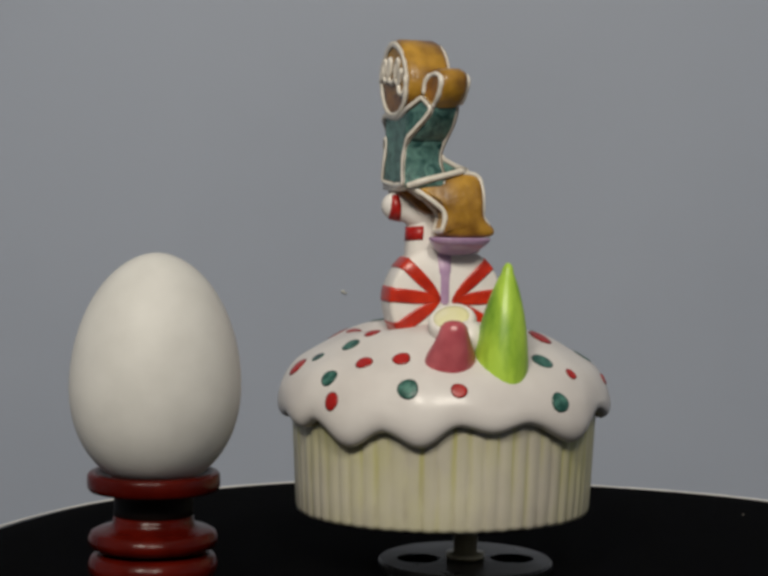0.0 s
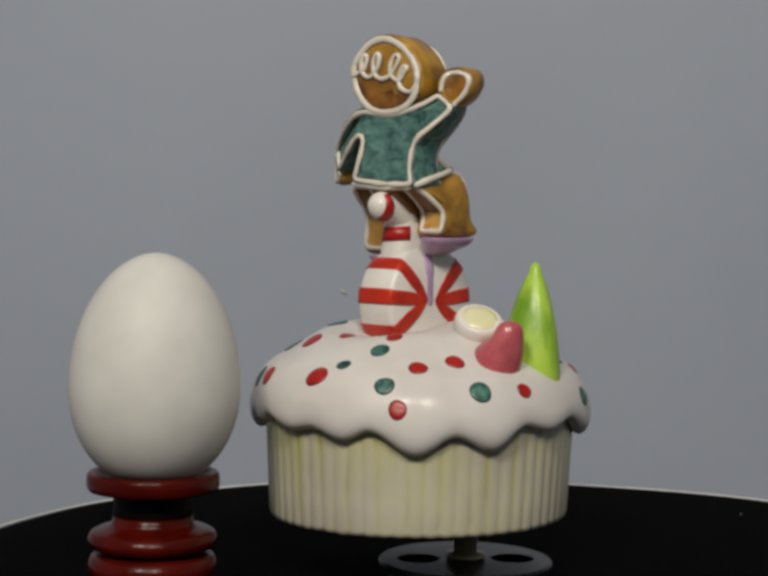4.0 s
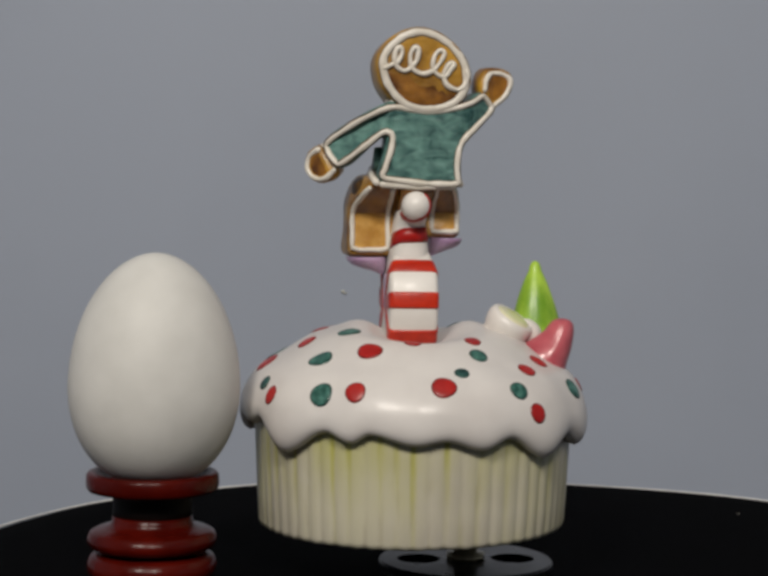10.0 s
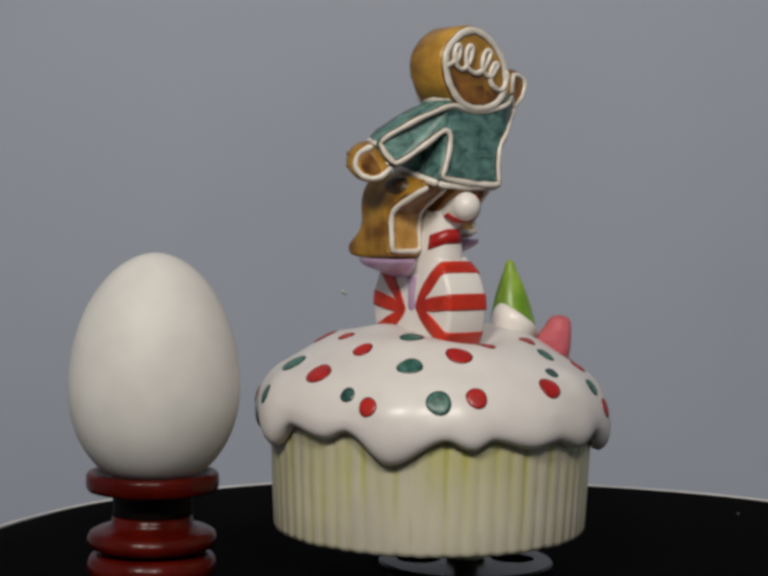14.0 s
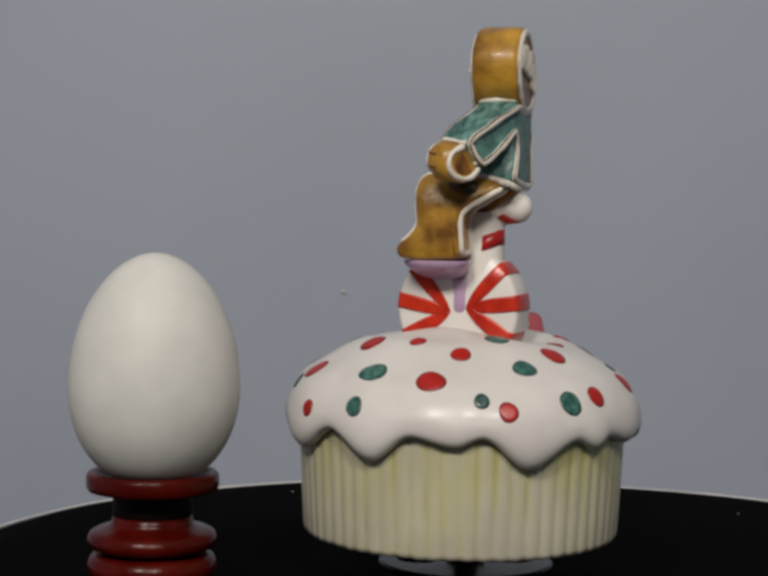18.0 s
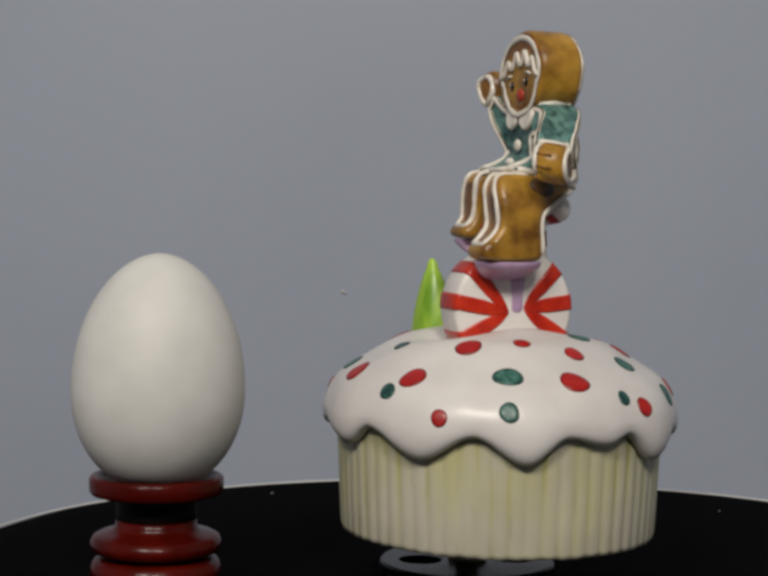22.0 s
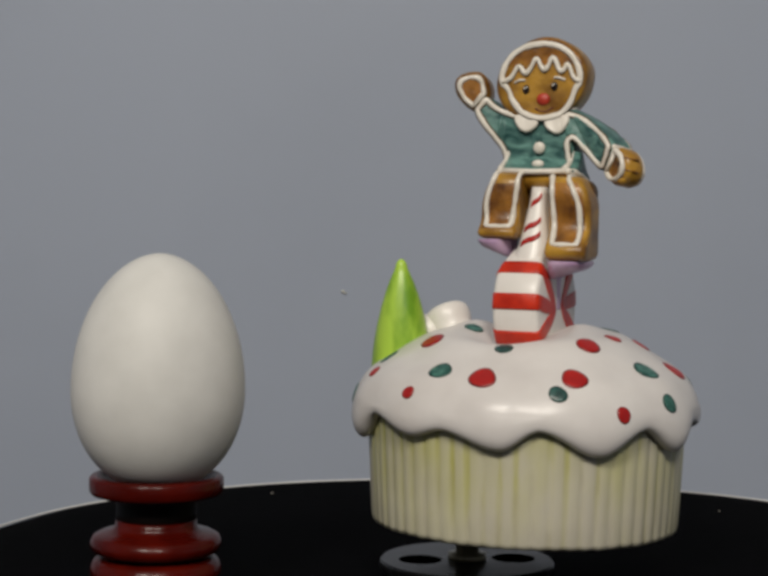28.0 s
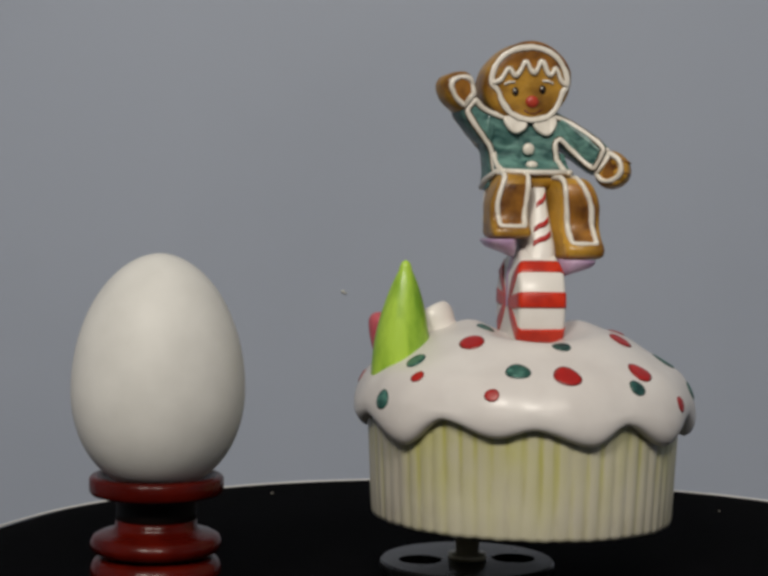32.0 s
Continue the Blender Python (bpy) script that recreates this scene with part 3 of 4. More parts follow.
def candy_wheel():
    bm = bmesh.new()
    prof = [(0.4, -WW / 2), (8, -WW / 2), (WR - 1.3, -WW / 2 + 0.1), (WR - 0.45, -WW / 2 + 0.5), (WR - 0.12, -WW / 2 + 1.4), (WR, 0), (WR - 0.12, WW / 2 - 1.4),
            (WR - 0.45, WW / 2 - 0.5), (WR - 1.3, WW / 2 - 0.1), (8, WW / 2), (0.4, WW / 2)]
    n = 72
    rings(bm, [[pinch((WX + x, WY + r * math.cos(2 * math.pi * j / n), WZ + r * math.sin(2 * math.pi * j / n))) for j in range(n)] for r, x in prof], True)
    wheel = part("candy_wheel", bm, M_WHITE, BOX, "white peppermint wheel with red wedges")
    # each wedge: a face fan from its apex, over the rim, to the other face
    over = [(1.0, WR - 1.2, WW / 2 + 0.12), (1.0, WR - 0.2, WW / 2 - 0.32), (1.0, WR + 0.1, WW / 2 - 1.3), (1.0, WR + 0.22, 0.0)]
    fan = [(0.02, 0.06), (0.1, 0.32), (0.22, 0.62), (0.36, 0.84), (0.55, 0.97), (0.8, 1.0)]
    for back in (True, False):
        near, far = ((-1.7, 0.6), (-2.4, 0.1)) if back else ((1.1, 0.1), (1.5, -1.0))
        for c, w in ((41, 13.5), (6.5, 15), (-29.2, 15)):
            bm = bmesh.new()
            mid = radians(180 - c if not back else c)
            to = (-(WR - 1.2) * math.cos(mid), (WR - 1.2) * math.sin(mid))
            loops = []
            face_rows = [(f, g, WW / 2 + 0.2) for f, g in fan]
            rim_rows = [(1.0, r, x) for _, r, x in over]
            seq = [("face", f, g, -x) for f, g, x in face_rows] + [("rim", r, 1, -x) for _, r, x in rim_rows] + [("rim", r, 1, x) for _, r, x in rim_rows[-2::-1]] + \
                  [("face", f, g, x) for f, g, x in face_rows[::-1]]
            for kind, f, g, x in seq:
                top, low = [], []
                for k in range(7):
                    if kind == "rim":
                        a = mid + radians(w) * (k / 6 - 0.5)
                        top.append((WX + x, WY - f * math.cos(a), WZ + f * math.sin(a)))
                        low.append((WX + x * 0.92, WY - (f - 0.8) * math.cos(a), WZ + (f - 0.8) * math.sin(a)))
                    else:
                        apex = near if x > 0 else far
                        h = (WR - 1.2) * radians(w) * (k / 6 - 0.5) * g
                        y, z = apex[0] + f * (to[0] - apex[0]) + h * math.sin(mid), apex[1] + f * (to[1] - apex[1]) + h * math.cos(mid)
                        top.append((WX + x, WY + y, WZ + z))
                        low.append((WX + x * 0.92, WY + y, WZ + z))
                loops.append([pinch(q) for q in top + low[::-1]])
            rings(bm, loops, True)
            part("stripe", bm, M_ORANGE, wheel, "orange-red painted wedge")
    return wheel


def pedal(name, x0, x1, yc, ztop, drop, hub_x, half):
    bm = bmesh.new()
    loops = []
    for f, z in ((0.94, 0.35), (1.0, 0.3), (1.02, -0.2), (1.0, -0.22 * drop), (0.95, -0.42 * drop), (0.88, -0.6 * drop), (0.74, -0.82 * drop), (0.52, -0.95 * drop), (0.1, -drop)):
        lp = []
        for a in (2 * math.pi * j / 36 for j in range(36)):
            u = f * abs(math.cos(a)) ** 0.7 * math.copysign(1, math.cos(a))
            near = min(max(0.5 + 0.5 * (u if x0 < -30 else -u), 0.0), 1.0)
            u = u if near < 0.5 else u / f * (0.5 * f + 0.5)
            lp.append(((x0 + x1) / 2 + (x1 - x0) / 2 * u, yc + 8.7 * f * abs(math.sin(a)) ** 0.8 * math.copysign(1, math.sin(a)), ztop + z * (0.34 + 0.66 * near ** 2.5)))
        loops.append(lp)
    rings(bm, loops, True)
    ped = part(name, bm, M_LILAC, BOX, "lilac bowl-shaped pedal under a foot")
    bm = bmesh.new()
    loops = []
    side = math.copysign(1, hub_x - WX)
    steps = [WZ + (ztop - 0.6 * drop - WZ) * k / 8 for k in range(9)]
    for k, z in enumerate([WZ - 0.9, WZ - 0.5] + steps):
        w = half * (0.45, 0.85, 1, 1, 1, 1.02, 1.06, 1.12, 1.2, 1.3, 1.4)[k]
        x = pinch((hub_x, 0, z))[0]
        loops.append([(x + side * o, WY - 0.75 + q * w, z) for q, o in ((-1, -0.8), (-1, -0.1), (-0.6, 0.16), (0, 0.22), (0.6, 0.16), (1, -0.1), (1, -0.8))])
    rings(bm, loops, True)
    part("crank", bm, M_LILAC, ped, "lilac crank painted on the wheel")


# the cane post: height, half-width, half-depth and middle behind; half-width and reach in front
POST = [(84, 6.0, 9.6, -5.4, 5.0, 2.0), (88, 5.8, 8.6, -6.2, 5.4, 7.6), (91, 5.4, 6.7, -7.9, 5.7, 6.7), (94.4, 5.0, 5.2, -9.2, 4.9, 5.4), (99, 4.5, 5.2, -9.2, 3.95, 3.8),
        (105, 3.25, 5.4, -9.0, 2.95, 1.4), (110, 2.6, 5.4, -8.6, 2.4, 0.2)]


def post_point(z, az, grow=0.0):
    for a, b in zip(POST, POST[1:]):
        if z <= b[0]:
            break
    t = (z - a[0]) / (b[0] - a[0])
    rx, ry, yc, fx, fy = (a[i] + (b[i] - a[i]) * t for i in range(1, 6))
    c, s = math.cos(radians(az)), math.sin(radians(az))
    ahead = max(0.0, s) ** 0.5 * min(max((z - 89.0) / 5, 0), 1)
    # squarish in front and where it grows out of the wheel, round higher up behind
    e = 0.62 if s > 0 else 0.72 + 0.28 * min(max((z - 92) / 5, 0), 1)
    c, s = math.copysign(abs(c) ** e, c), math.copysign(abs(s) ** e, s)
    rx += (fx - rx) * max(0.0, s)
    return (-18.5 - 0.8 * ahead + (rx + grow) * c, yc + ((fy - yc if s > 0 else ry) + grow) * s, z)


NECK = [(-5.0, 100.2, 3.2, 5.2), (-9.5, 101.2, 3.6, 5.4), (-12.5, 102.3, 3.75, 4.8), (-15.0, 103.4, 3.8, 4.1), (-17.2, 104.0, 3.9, 3.9), (-18.1, 104.1, 3.95, 3.95)]


def neck_at(y):
    for a, b in zip(NECK, NECK[1:]):
        if y >= b[0]:
            break
    t = min((y - a[0]) / (b[0] - a[0]), 1.0)
    return [a[i] + (b[i] - a[i]) * t for i in (1, 2, 3)]


def cane_post():
    bm = bmesh.new()
    rings(bm, [[post_point(z, 360 * j / 32) for j in range(32)] for z in range(84, 111, 2)], True)
    rings(bm, [[(-17.7 + rx * math.cos(2 * math.pi * j / 28), y, z + rz * math.sin(2 * math.pi * j / 28)) for j in range(28)] for y, z, rx, rz in NECK], True)
    blob(bm, (-17.8, -18.1, 104.1), (3.95, 3.9, 3.95), 0, 24, 13)
    post = part("cane_post", bm, M_WHITE, BOX, "white candy cane post under the seat")

    def patch(zlo, zhi, a0, a1, slant, label, dip=0.0):
        b = bmesh.new()
        loops = []
        for k in range(13):
            az = a0 + (a1 - a0) * k / 12
            s = slant * (k / 12 - 0.5) - dip * max(0.0, 1 - k / 4)
            loops.append([post_point(zlo + s, az, 0.2), post_point((zlo + zhi) / 2 + s, az, 0.25), post_point(zhi + s, az, 0.2), post_point(zhi + s, az, -0.6), post_point(zlo + s, az, -0.6)])
        rings(b, loops, True)
        part("stripe", b, M_RED, post, label)
    patch(94.2, 98.2, -172, -12, 0.8, "red band round the cane", 1.4)
    for z, a0 in ((95.7, 70), (99.6, 70), (106.4, 78)):
        patch(z - 0.75, z + 0.75, a0, 113, 3.0, "slanting red painted stripe")
    b = bmesh.new()
    loops = []
    for k in range(19):
        a = radians(56 - 222 * k / 18)
        y0 = -18.5 + 4.2 * max(0.0, (k - 11) / 7) ** 1.1
        lp = []
        for d, grow in ((-1.7, -0.4), (-1.6, 0.18), (0, 0.24), (1.6, 0.18), (1.7, -0.4)):
            y = y0 + d * (0.4 + 0.6 * math.sin(math.pi * (k + 2) / 22))
            z, rx, rz = neck_at(y)
            k2 = math.sqrt(max(1 - (max(0.0, -18.1 - y) / 3.95) ** 2, 0.1))
            lp.append((-17.75 + (rx * k2 + grow) * math.cos(a), y, z + (rz * k2 + grow) * math.sin(a)))
        loops.append(lp)
    rings(b, loops, True)
    part("stripe", b, M_RED, post, "red band round the cane's end")


candy_wheel()
pedal("pedal", -35.0, -24.0, 0.5, 89.7, 7.6, WX - WW / 2, 1.85)
pedal("pedal", -12.6, -3.2, -1.2, 95.3, 7.6, WX + WW / 2, 1.5)
cane_post()


# ---- the figurine, one mesh ----
HEAD = [(-18.7, 151.9), (-23.2, 150.6), (-27.0, 147.6), (-29.3, 144.2), (-29.6, 141.0), (-28.7, 136.8), (-26.4, 133.1), (-22.1, 129.5), (-15.7, 128.3), (-10.2, 129.6),
        (-6.9, 131.6), (-4.6, 135.0), (-3.9, 138.8), (-5.0, 143.6), (-9.2, 148.4), (-14.0, 151.2)]
COAT = [(-25.4, 131.6), (-27.0, 128), (-26.4, 122.6), (-27.4, 116.6), (-29.6, 110.6), (-21.8, 109.4), (-11.1, 108.7), (-5.4, 109.2), (-6.2, 113.6), (-5.9, 118.9), (-4.4, 122.4),
        (-4.2, 127), (-4.5, 132.2), (-12, 130.5), (-19, 130.5)]
LOW_SLEEVE = [(-23.5, 131.8), (-25.6, 132.4), (-35.6, 127.2), (-44.0, 121.0), (-42.2, 117.0), (-39.8, 113.6), (-37.2, 114.2), (-30.6, 119.8), (-27.4, 122.6), (-24.5, 123.5), (-23, 127)]
HIGH_SLEEVE = [(-7.5, 122.6), (-4.6, 122.0), (0.5, 126.2), (4.8, 131.0), (2.0, 134.0), (-0.2, 135.8), (-4.3, 132.9), (-7.5, 131)]
COAT_LINE = [(-25.4, 132.2), (-35.6, 127.2), (-44.0, 121.0), (-42.2, 117.0), (-39.8, 113.6), (-37.2, 114.2), (-30.6, 119.8), (-26.9, 122.8), (-25.8, 122.6), (-27.2, 116.6), (-29.6, 110.6),
             (-21.8, 109.4), (-11.1, 108.7), (-5.4, 109.2), (-6.2, 113.6), (-5.9, 118.9), (-4.2, 122.2), (0.5, 126.2), (4.8, 131.0), (2.0, 134.0), (-0.2, 135.8), (-4.3, 132.9), (-12, 130.5), (-19, 130.5)]
LOW_HAND = [(-43.4, 120.6), (-46.4, 119.2), (-47.8, 116.6), (-47.8, 113.0), (-46.0, 110.4), (-43.4, 109.5), (-40.8, 110.4), (-39.2, 112.8), (-40.6, 116.4)]
HIGH_HAND = [(3.2, 131.0), (7.4, 133.6), (9.4, 137.2), (8.9, 140.4), (5.6, 141.7), (1.8, 141.7), (-0.4, 139.3), (-0.8, 135.4), (1, 132)]
LOW_LINE = [(-43.8, 119.0), (-45.6, 118.0), (-46.6, 116.0), (-46.6, 113.4), (-45.2, 111.4), (-43.2, 110.8), (-41.2, 111.6), (-40.0, 113.4)]
HIGH_LINE = [(3.8, 132.0), (6.6, 134.2), (8.2, 137.2), (7.9, 139.5), (5.2, 140.6), (2.3, 140.5), (0.8, 138.8), (0.4, 135.9)]
BACK, FRONT = -18.3, -6.6


def figurine():
    bm = bmesh.new()
    G, C, P, D, R, M, W, T, S = range(9)
    face = lambda u, v, w: (u, w, v)

    def swing(u, v, w):
        """The arms reach forward of the body; the waist is pinched in front."""
        y = w + 11.5 * max(0.0, (-27.5 - u) / 18.5) ** 1.6
        up = min(max((u + 4.5) / 7.5, 0), 1)
        y += 4.4 * up ** 1.1 + 0.15 * max(0.0, u - 3) - 3.4 * up * min(max((w + 18.3) / 11, 0), 1)
        far = min(max((-25 - u) / 19, 0), 1) * min(max((w + 18.3) / 11, 0), 1)
        y -= 3.4 * far
        if w < -12:
            y -= 1.0 * min(max((131 - v) / 14, 0), 1) * min(max((u + 31) / 4, 0), 1)
        if w > -10:
            y -= 1.6 * math.exp(-((v - 118.4) / 4.5) ** 2) * min(max((u + 14) / 5, 0), 1)
        ahead = up * min(max((w + 18.3) / 11, 0), 1)
        return (u + 4.8 * far - 1.5 * ahead, y, v + 1.3 * far + 0.5 * ahead)
    head = rounded(HEAD, 2)
    slab(bm, inset(head, -0.3), BACK, -5.7, face, 1.6, G, (-16.8, 140.0))
    # a browner wash above the fringe and below the curls
    for f in bm.faces:
        m = f.calc_center_median()
        if (m.y > -6.2 and m.z > 144.5) or (m.y < BACK + 0.3 and m.z < 136.5 - 0.35 * (m.x + 16.8)):
            f.material_index = W
    coat = rounded(COAT_LINE, 2)
    slab(bm, rounded(COAT, 2), BACK + 0.2, FRONT, swing, 1.3, C)
    skirt = [(-10, 120.6), (-8.0, 119.2), (-6.4, 117.4), (-3.8, 115.6), (-0.9, 114.9), (0.0, 114.4), (-0.6, 113.7), (-10, 113.2)]
    slab(bm, rounded(skirt, 2), -28.6, -7.0, lambda u, v, w: (w, u, v), 0.8, C)
    for sleeve in (LOW_SLEEVE, HIGH_SLEEVE):
        slab(bm, rounded(sleeve, 2), BACK + 0.4, FRONT - 0.2, swing, 1.3, C)
    low, high = rounded(LOW_HAND, 2), rounded(HIGH_HAND, 2)
    slab(bm, low, BACK + 0.1, FRONT - 2.2, swing, 2.2, G, (-43.6, 115.2), W)
    for u, v, rv in ((-44.8, 117.2, 2.0), (-45.4, 114.0, 2.0), (-44.4, 111.6, 1.8)):
        blob(bm, swing(u, v, FRONT - 5.4), (2.3, 3.6, rv), G, 16, 9)
    # creases between the fingers of the lowered hand
    for v, n in ((116.9, 4), (113.6, 3)):
        tube(bm, [swing(u, v + dz, w) for u, dz, w in ((-47.75, 0, -14.2), (-47.75, 0, -11.6), (-46.9, 0.1, FRONT - 2.9), (-44.6, 0.3, FRONT - 2.25))[:n]], 0.36, False, 6, W)
    slab(bm, inset(high, -0.4), BACK + 0.1, FRONT + 0.4, swing, 2.2, G, (4.2, 137.0), W)
    # piping round both faces
    def ribbon(pts, y, r, flat):
        """A closed line of icing pressed on at depth y."""
        old = len(bm.verts)
        tube(bm, [(u, y, v) for u, v in pts], r, True, 10, P)
        tube(bm, [(u, y, v) for u, v in pts], r * 1.15, True, 8, S, 0.16)
        bm.verts.ensure_lookup_table()
        for i in range(old, len(bm.verts)):
            bm.verts[i].co.y = y + (bm.verts[i].co.y - y) * flat
    ribbon(inset(head, 1.3), BACK - 0.05, 1.1, 0.6)
    brow = [(-15.5, 150.4), (-10.0, 149.0), (-6.0, 145.0), (-4.6, 139.6), (-7.2, 137.2), (-8.4, 133.6), (-11.6, 130.0), (-17.6, 128.6), (-23.4, 129.8), (-26.4, 133.8), (-27.2, 137.2), (-29.1, 139.4),
            (-28.0, 144.6), (-24.4, 148.6), (-20.0, 150.4)]
    ribbon([(-16.8 + 0.945 * (u + 16.8), 139.8 + 0.955 * (v - 139.8)) for u, v in rounded(brow, 2)], -5.65, 0.86, 0.46)
    for y in (BACK + 0.45, FRONT - 0.3):
        k = inset(coat, 1.2)
        tube(bm, [swing(u, v, y) for u, v in k], 0.9, True, 8, P)
        tube(bm, [swing(u, v, BACK + 0.2 if y < -10 else FRONT) for u, v in k], 1.02, True, 8, S, 0.25)
        q = 1.0 if y < -10 else 0.98
        tube(bm, [swing(-43.4 + q * (u + 43.4), 115.0 + q * (v - 115.0), y if y < -10 else y - 1.7) for u, v in eased(LOW_LINE, 2)], 0.8, y > -10, 8, P)
        q = 1.0 if y < -10 else 0.94
        tube(bm, [swing(4.0 + q * (u - 4.0), 136.2 + q * (v - 136.2), y if y < -10 else y + 0.6) for u, v in eased(HIGH_LINE, 2)], 0.8, y > -10, 8, P)
    # cuffs and hem round the sides
    tube(bm, [swing(-42.9, 120.0, w) for w in (BACK + 1.4, -15, -12, -9, FRONT - 1.8)], 0.85, False, 8, P)
    tube(bm, [swing(-40.2, 114.8, w) for w in (BACK + 1.4, -15, -12, -9, FRONT - 1.8)], 0.8, False, 8, P)
    for x, k in ((-29.3, 1), (-5.6, -1)):
        tube(bm, [(x + 0.5 * k, BACK + 0.8, 110.2), (x, -12, 111.7), (x + 0.3 * k, FRONT, 113.1), (x + 1.2 * k, -2.2, 114.2), (x + 2.4 * k, 0.0, 114.3)], 1.0, False, 8, P)
    tube(bm, [(-25.0, BACK + 2.0, 131.6), (-25.4, -12, 132.3), (-25.0, FRONT - 1.6, 131.6)], 1.15, False, 8, P)
    # curls across the back of the head
    curl = [(-28.0, 140.6), (-25.8, 141.5), (-24.5, 142.0), (-23.0, 144.4), (-23.3, 146.4), (-24.8, 145.8), (-25.3, 143.3), (-24.6, 140.8), (-22.7, 139.8), (-20.8, 140.5), (-18.9, 143.3),
            (-18.6, 146.1), (-19.9, 146.6), (-21.0, 144.3), (-20.8, 141.5), (-19.6, 139.8), (-17.1, 139.1), (-15.1, 139.8), (-12.3, 142.9), (-11.4, 145.4), (-13.0, 146.1), (-14.7, 143.6),
            (-14.9, 140.8), (-13.3, 139.1), (-11.2, 138.4), (-9.8, 140.9), (-8.8, 142.3), (-10.0, 142.6), (-11.6, 140.4), (-11.8, 138.0), (-10.4, 135.9), (-8.0, 135.2), (-6.0, 136.2),
            (-5.0, 138.6), (-5.6, 140.4)]
    curl = [(u, BACK - 0.3, v) for u, v in eased(curl, 2)]
    tube(bm, curl, 0.74, False, 7, P)
    tube(bm, [(u, BACK + 0.02, v) for u, _, v in curl], 0.86, False, 8, S, 0.2)
    # fringe on the front
    fringe = [(-6.2, 139.7), (-8.4, 140.2), (-10.6, 144.6), (-12.2, 141.4), (-13.8, 142.4), (-15.6, 147.0), (-17.4, 142.6), (-18.8, 143.0), (-20.4, 147.0), (-22.4, 142.0), (-23.6, 142.6),
              (-24.5, 144.9), (-26.2, 140.4), (-27.6, 139.5)]
    tube(bm, [(u, -5.4, v) for u, v in eased(fringe, 2)], 0.75, False, 7, P)
    tube(bm, [(u, -5.7, v) for u, v in eased(fringe, 2)], 0.86, False, 8, S, 0.2)
    for x, z in ((-12.7, 137.2), (-20.8, 138.0)):
        blob(bm, (x, -5.7, z), (1.05, 0.5, 1.35), D, 12, 7)
        blob(bm, (x + 0.35, -5.25, z + 0.4), (0.32, 0.25, 0.32), P, 8, 5)
    for x, z, s in ((-10.9, 139.6, 1), (-22.3, 140.2, -1)):
        tube(bm, [(x - 1.3, -5.5, z + 0.3 * s), (x, -5.4, z + 0.3), (x + 1.3, -5.5, z - 0.3 * s)], 0.42, False, 6, P)
    blob(bm, (-17.7, -5.7, 134.5), (2.0, 0.85, 1.75), R, 16, 9)
    tube(bm, [(-15.6, -5.75, 131.9), (-16.9, -5.7, 131.1), (-18.8, -5.7, 131.1), (-20.4, -5.75, 132.1)], 0.34, False, 6, M)
    # piping down the flare of the coat, both sides
    for x, k in ((-6.4, 1), (-26.9, -1)):
        tube(bm, [(x - 1.0 * k, FRONT - 2.0, 119.8), (x - 0.9 * k, FRONT - 0.4, 117.6), (x - 0.9 * k, -3.6, 115.9), (x - 1.2 * k, -0.3, 114.7)], 0.85, False, 8, P)
    # collar and buttons
    for pts in ([(-8.2, 130.6), (-12.2, 124.4), (-17.0, 127.0), (-15.8, 130.6)], [(-26.4, 130.6), (-23.2, 123.8), (-17.9, 126.8), (-18.6, 130.6)]):
        slab(bm, rounded(pts, 2), FRONT - 0.8, FRONT + 0.9, face, 0.6, P)
    blob(bm, (-17.0, FRONT + 0.1, 121.0), (1.75, 0.9, 1.7), P, 18, 9)
    blob(bm, (-17.4, -4.1, 116.4), (1.8, 1.2, 1.2), P, 18, 9)
    # legs: side outlines (y, z) carried across x
    left = [(-15.6, 111.6), (-6, 112.5), (2.0, 112.9), (4.8, 112.2), (6.3, 109.2), (6.0, 104), (5.4, 99.6), (7.2, 96.6), (11.3, 93.6), (10.6, 90.6), (7, 90.0), (-5.6, 90.0), (-6.6, 92), (-5.8, 101.0), (-7.4, 103.6), (-15.8, 108.6)]
    right = [(-15.6, 111.8), (-6, 113.4), (1.0, 113.9), (3.8, 112.8), (4.6, 109.6), (4.2, 102.4), (5.2, 100.0), (7.9, 98.2), (7.6, 96.0), (4, 95.5), (-7.2, 95.5), (-8.0, 97.2), (-6.8, 101.4), (-8.0, 104.0), (-15.8, 109.2)]
    for outline, x0, x1 in ((left, -35.0, -23.6), (right, -14.7, -3.6)):
        o = rounded(outline, 2)
        mid = (x0 + x1) / 2

        def splay(u, v, w):
            """The legs spread from the hips; their inner sides close in towards the back."""
            left_leg = x0 < -30
            inner = (w > mid) if left_leg else (w < mid)
            if inner:
                return (w + (2.4 if left_leg else 0.4) * min(max((5 - u) / 11, 0), 1), u, v)
            top = (3.2 if left_leg else 2.8) * min(max((v - 104) / 8.5, 0), 1) ** 1.6
            return (w + (2.6 if left_leg else -2.0) * min(max((-4 - u) / 12, 0), 1) + (top if left_leg else -top), u, v)
        old = len(bm.faces)
        slab(bm, o, x0, x1, splay, 1.4, G, (-3.0, 102.5) if x0 < -30 else (0.5, 99.0))
        # a darker brown wash on the shin panels
        bm.faces.ensure_lookup_table()
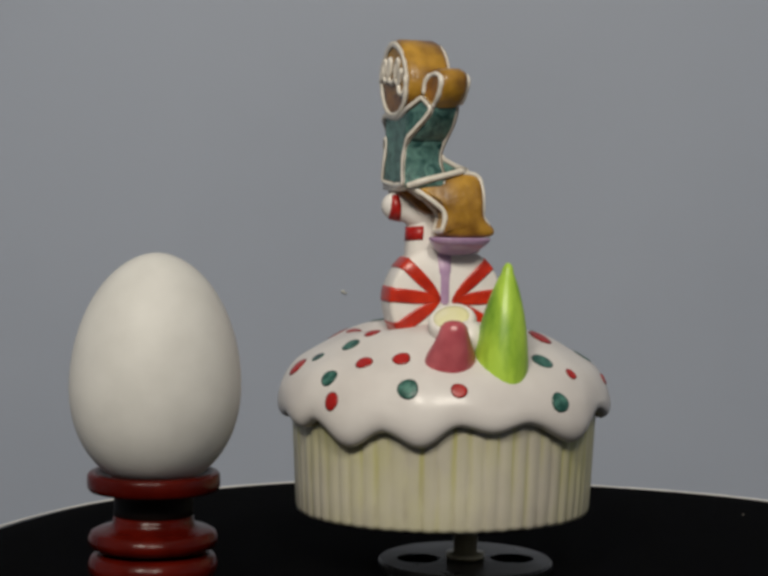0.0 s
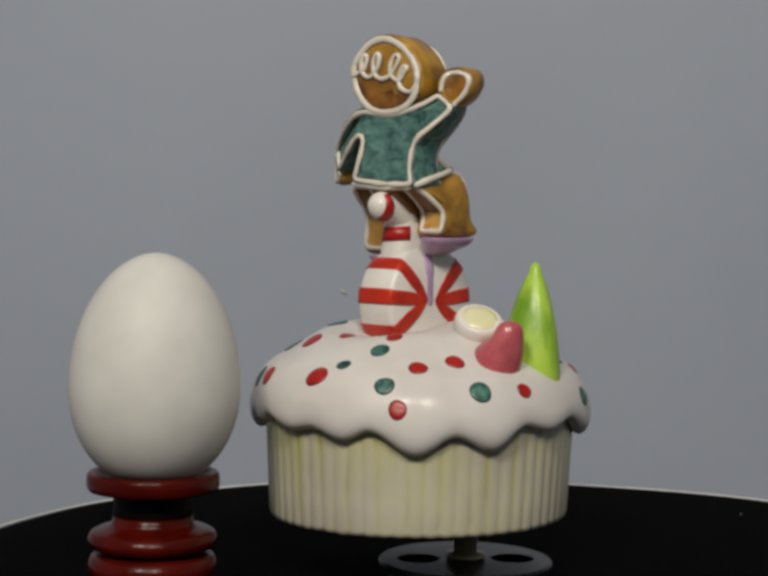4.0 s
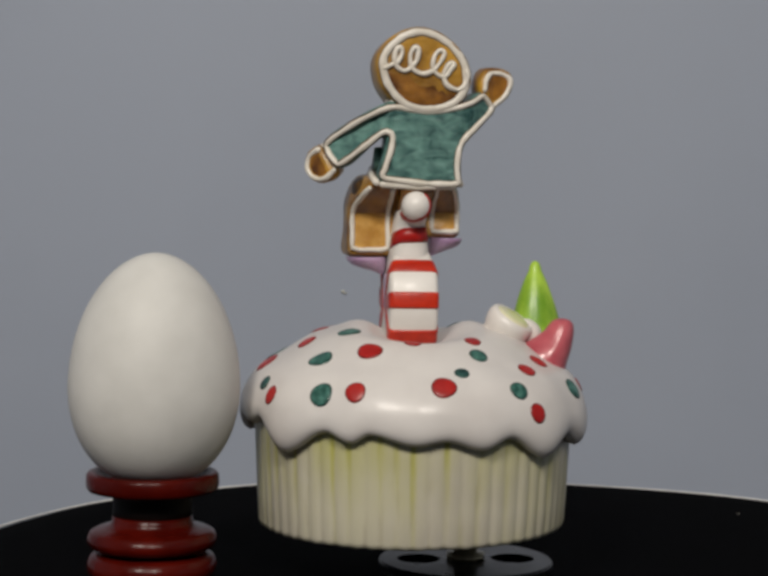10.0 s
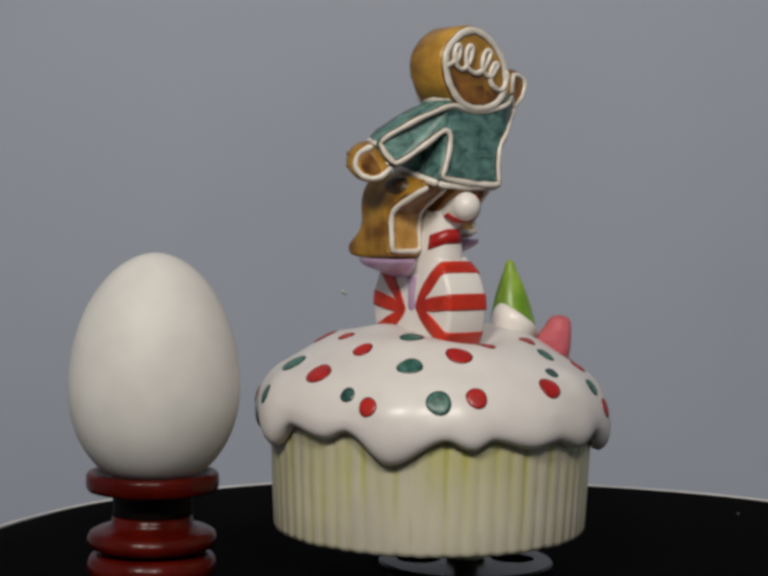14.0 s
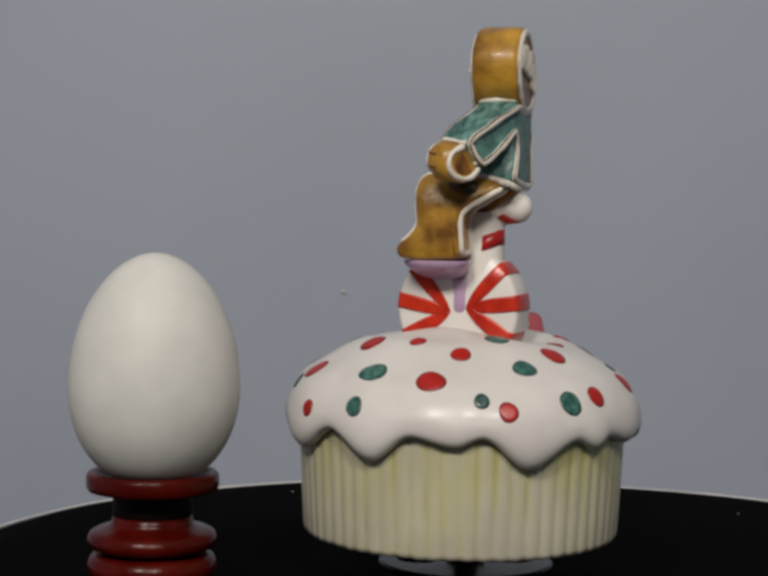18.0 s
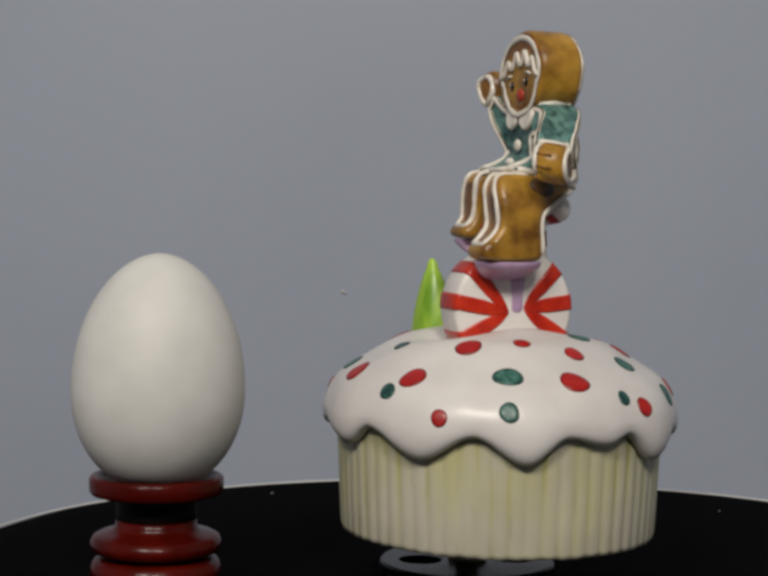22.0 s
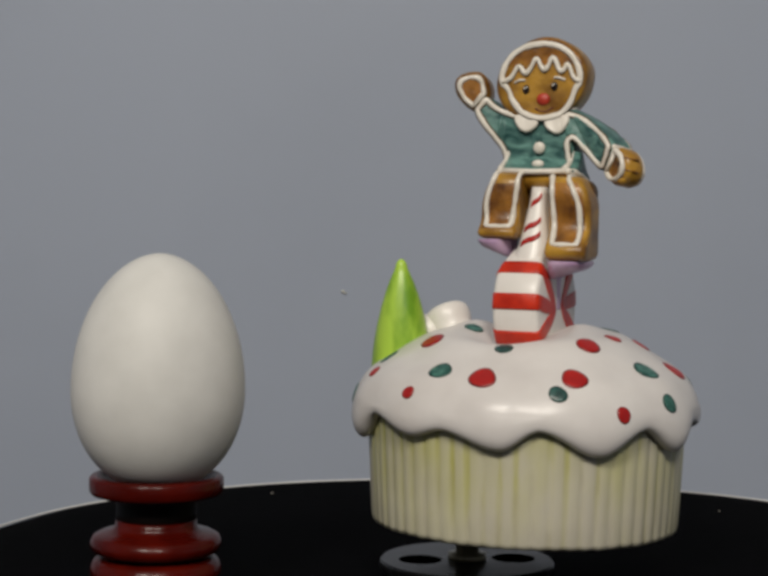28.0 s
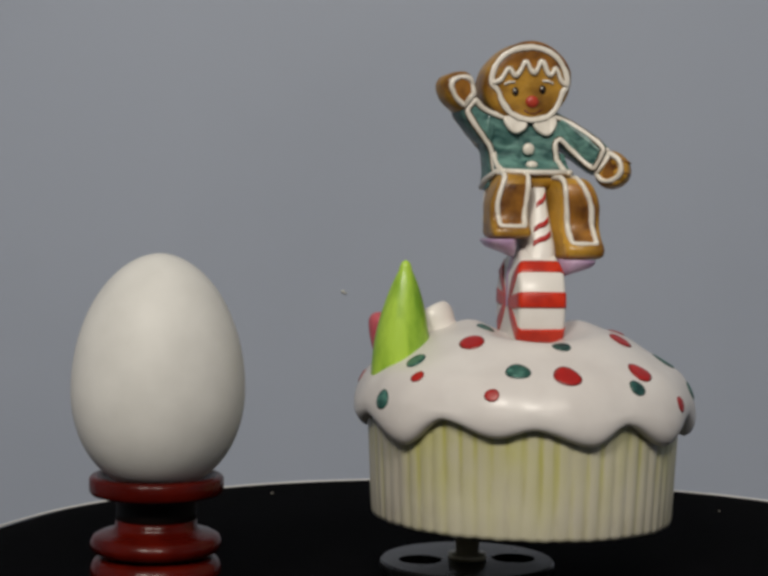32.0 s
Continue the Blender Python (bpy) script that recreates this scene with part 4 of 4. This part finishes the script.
        for i in range(old, len(bm.faces)):
            f = bm.faces[i]
            xs = [v.co.x for v in f.verts]
            m = f.calc_center_median()
            if max(xs) - min(xs) > 4 and m.y > 2.6 and 94.5 + (4.0 if x0 > -30 else 0.0) < m.z < 111:
                f.material_index = W
            # brown wash and painted shade under the thighs, pale tan on the calves' backs
            if max(xs) - min(xs) > 4 and m.y < -4.6 and m.z > 91.5:
                f.material_index = W if m.z > 102.2 else T
        # piping down the front of the shin and foot, and up behind the calf
        tip = 8 if x0 < -30 else 7
        front = outline[1:tip] + [(outline[tip][0] - 1.4, outline[tip][1] + 0.7)]
        back = outline[tip + 4:]
        for line, pr in ((front, 0.8), (back, 0.78)):
            soft = eased(line, 2)
            hi = max(v for _, v in soft)
            lo = min(v for _, v in soft)
            if line is front:
                # the panel on the shin tapers towards the foot
                edges = [(-31.5, -32.7), (-24.1, -25.6)] if x0 < -30 else [(-4.6, -5.9), (-14.5, -12.8)]
            else:
                edges = [(x0 + 0.7, x0 + 0.7), (x1 - 2.8, x1 - 2.8)] if x0 < -30 else [(x1 - 0.7, x1 - 0.7), (x0 + 2.4, x0 + 2.4)]
            at = lambda e, v: e[1] + (e[0] - e[1]) * (v - lo) / (hi - lo)
            path = [(u, v, at(edges[0], v)) for u, v in (soft if line is front else soft[::-1])]
            end = path.pop()
            other = [(u, v, at(edges[1], v)) for u, v in (soft[::-1] if line is front else soft)]
            first = other.pop(0)
            foot = [tuple(p + (q - p) * f for p, q in zip(end, first)) for f in (0.22, 0.4, 0.6, 0.78)]
            tube(bm, [splay(u, v, x) for u, v, x in path + foot + other], pr, False, 8, P)
    # seat between the legs
    slab(bm, rounded([(-15.8, 111.4), (-8, 112.8), (-1.6, 114.2), (-0.5, 112.8), (-1.4, 110.2), (-8, 108.2), (-15.8, 108.6)], 1), -27, -12, lambda u, v, w: (w, u, v), 0.8, G)
    # brown wedge added for stain and shade between the seat and the cane
    slab(bm, rounded([(-6.5, 101.4), (-6.5, 111), (-17.4, 111), (-18.6, 108.4), (-15.4, 106.0), (-11.0, 102.2)], 2), -22.1, -13.3, lambda u, v, w: (w, u, v), 0.7, W)
    # dark brown blob at the hand's joint with the thigh
    blob(bm, (-31.2, -5.6, 108.4), (2.9, 5.3, 3.6), S, 24, 13)
    tube(bm, [(-27.4, BACK + 0.1, 109.8), (-17, BACK - 0.1, 109.2), (-7.8, BACK + 0.1, 109.6)], 0.95, False, 8, P)
    tube(bm, [(-27.4, FRONT + 6.5, 114.4), (-17, FRONT + 6.9, 114.2), (-7.6, FRONT + 6.5, 114.4)], 0.9, False, 8, P)
    # the figurine sits a little askew, its head more so
    for v in bm.verts:
        k = min(max((v.co.z - 127) / 4, 0), 1)
        a = radians(3.4 + 1.6 * k)
        x, y = v.co.x + 17.0, v.co.y + 11.0 - 1.0 * k
        v.co.x, v.co.y = -17.0 + x * math.cos(a) - y * math.sin(a), -11.0 + x * math.sin(a) + y * math.cos(a)
    part("gingerbread_figurine", bm, [M_GINGER, M_COAT, M_PIPING, M_DARK, M_NOSE, M_MOUTH, M_WASH_SHADE, M_TAN, M_STAIN], BOX, "brown gingerbread figurine in a green coat piped with white icing", False)


figurine()

# ---- what moves ----
TURNS = [(0.0, -74.07), (1.0, -65.83), (2.0, -57.58), (3.0, -49.36), (6.0, -24.5), (7.5, -12.29), (9.0, 0.0), (11.0, 16.44), (13.0, 32.68), (14.5, 44.86), (17.0, 65.25), (18.0, 73.45),
         (19.0, 81.81), (19.5, 86.4), (20.0, 91.61), (20.5, 96.8), (21.0, 101.98), (21.5, 106.15), (23.0, 118.36), (25.0, 134.38), (28.0, 158.33), (30.0, 174.1), (32.0, 190.33)]


def motions():
    walk(BOX, [(t, pose(0, 0, 0, 0, 0, a)) for t, a in TURNS])
    for ob in (STAND, KEY, *LINTS):
        walk(ob, slip_rows(ob.matrix_basis.copy()))
    for ob in (EGG, EGG_CUP):
        walk(ob, egg_rows(ob.matrix_basis.copy()))


motions()
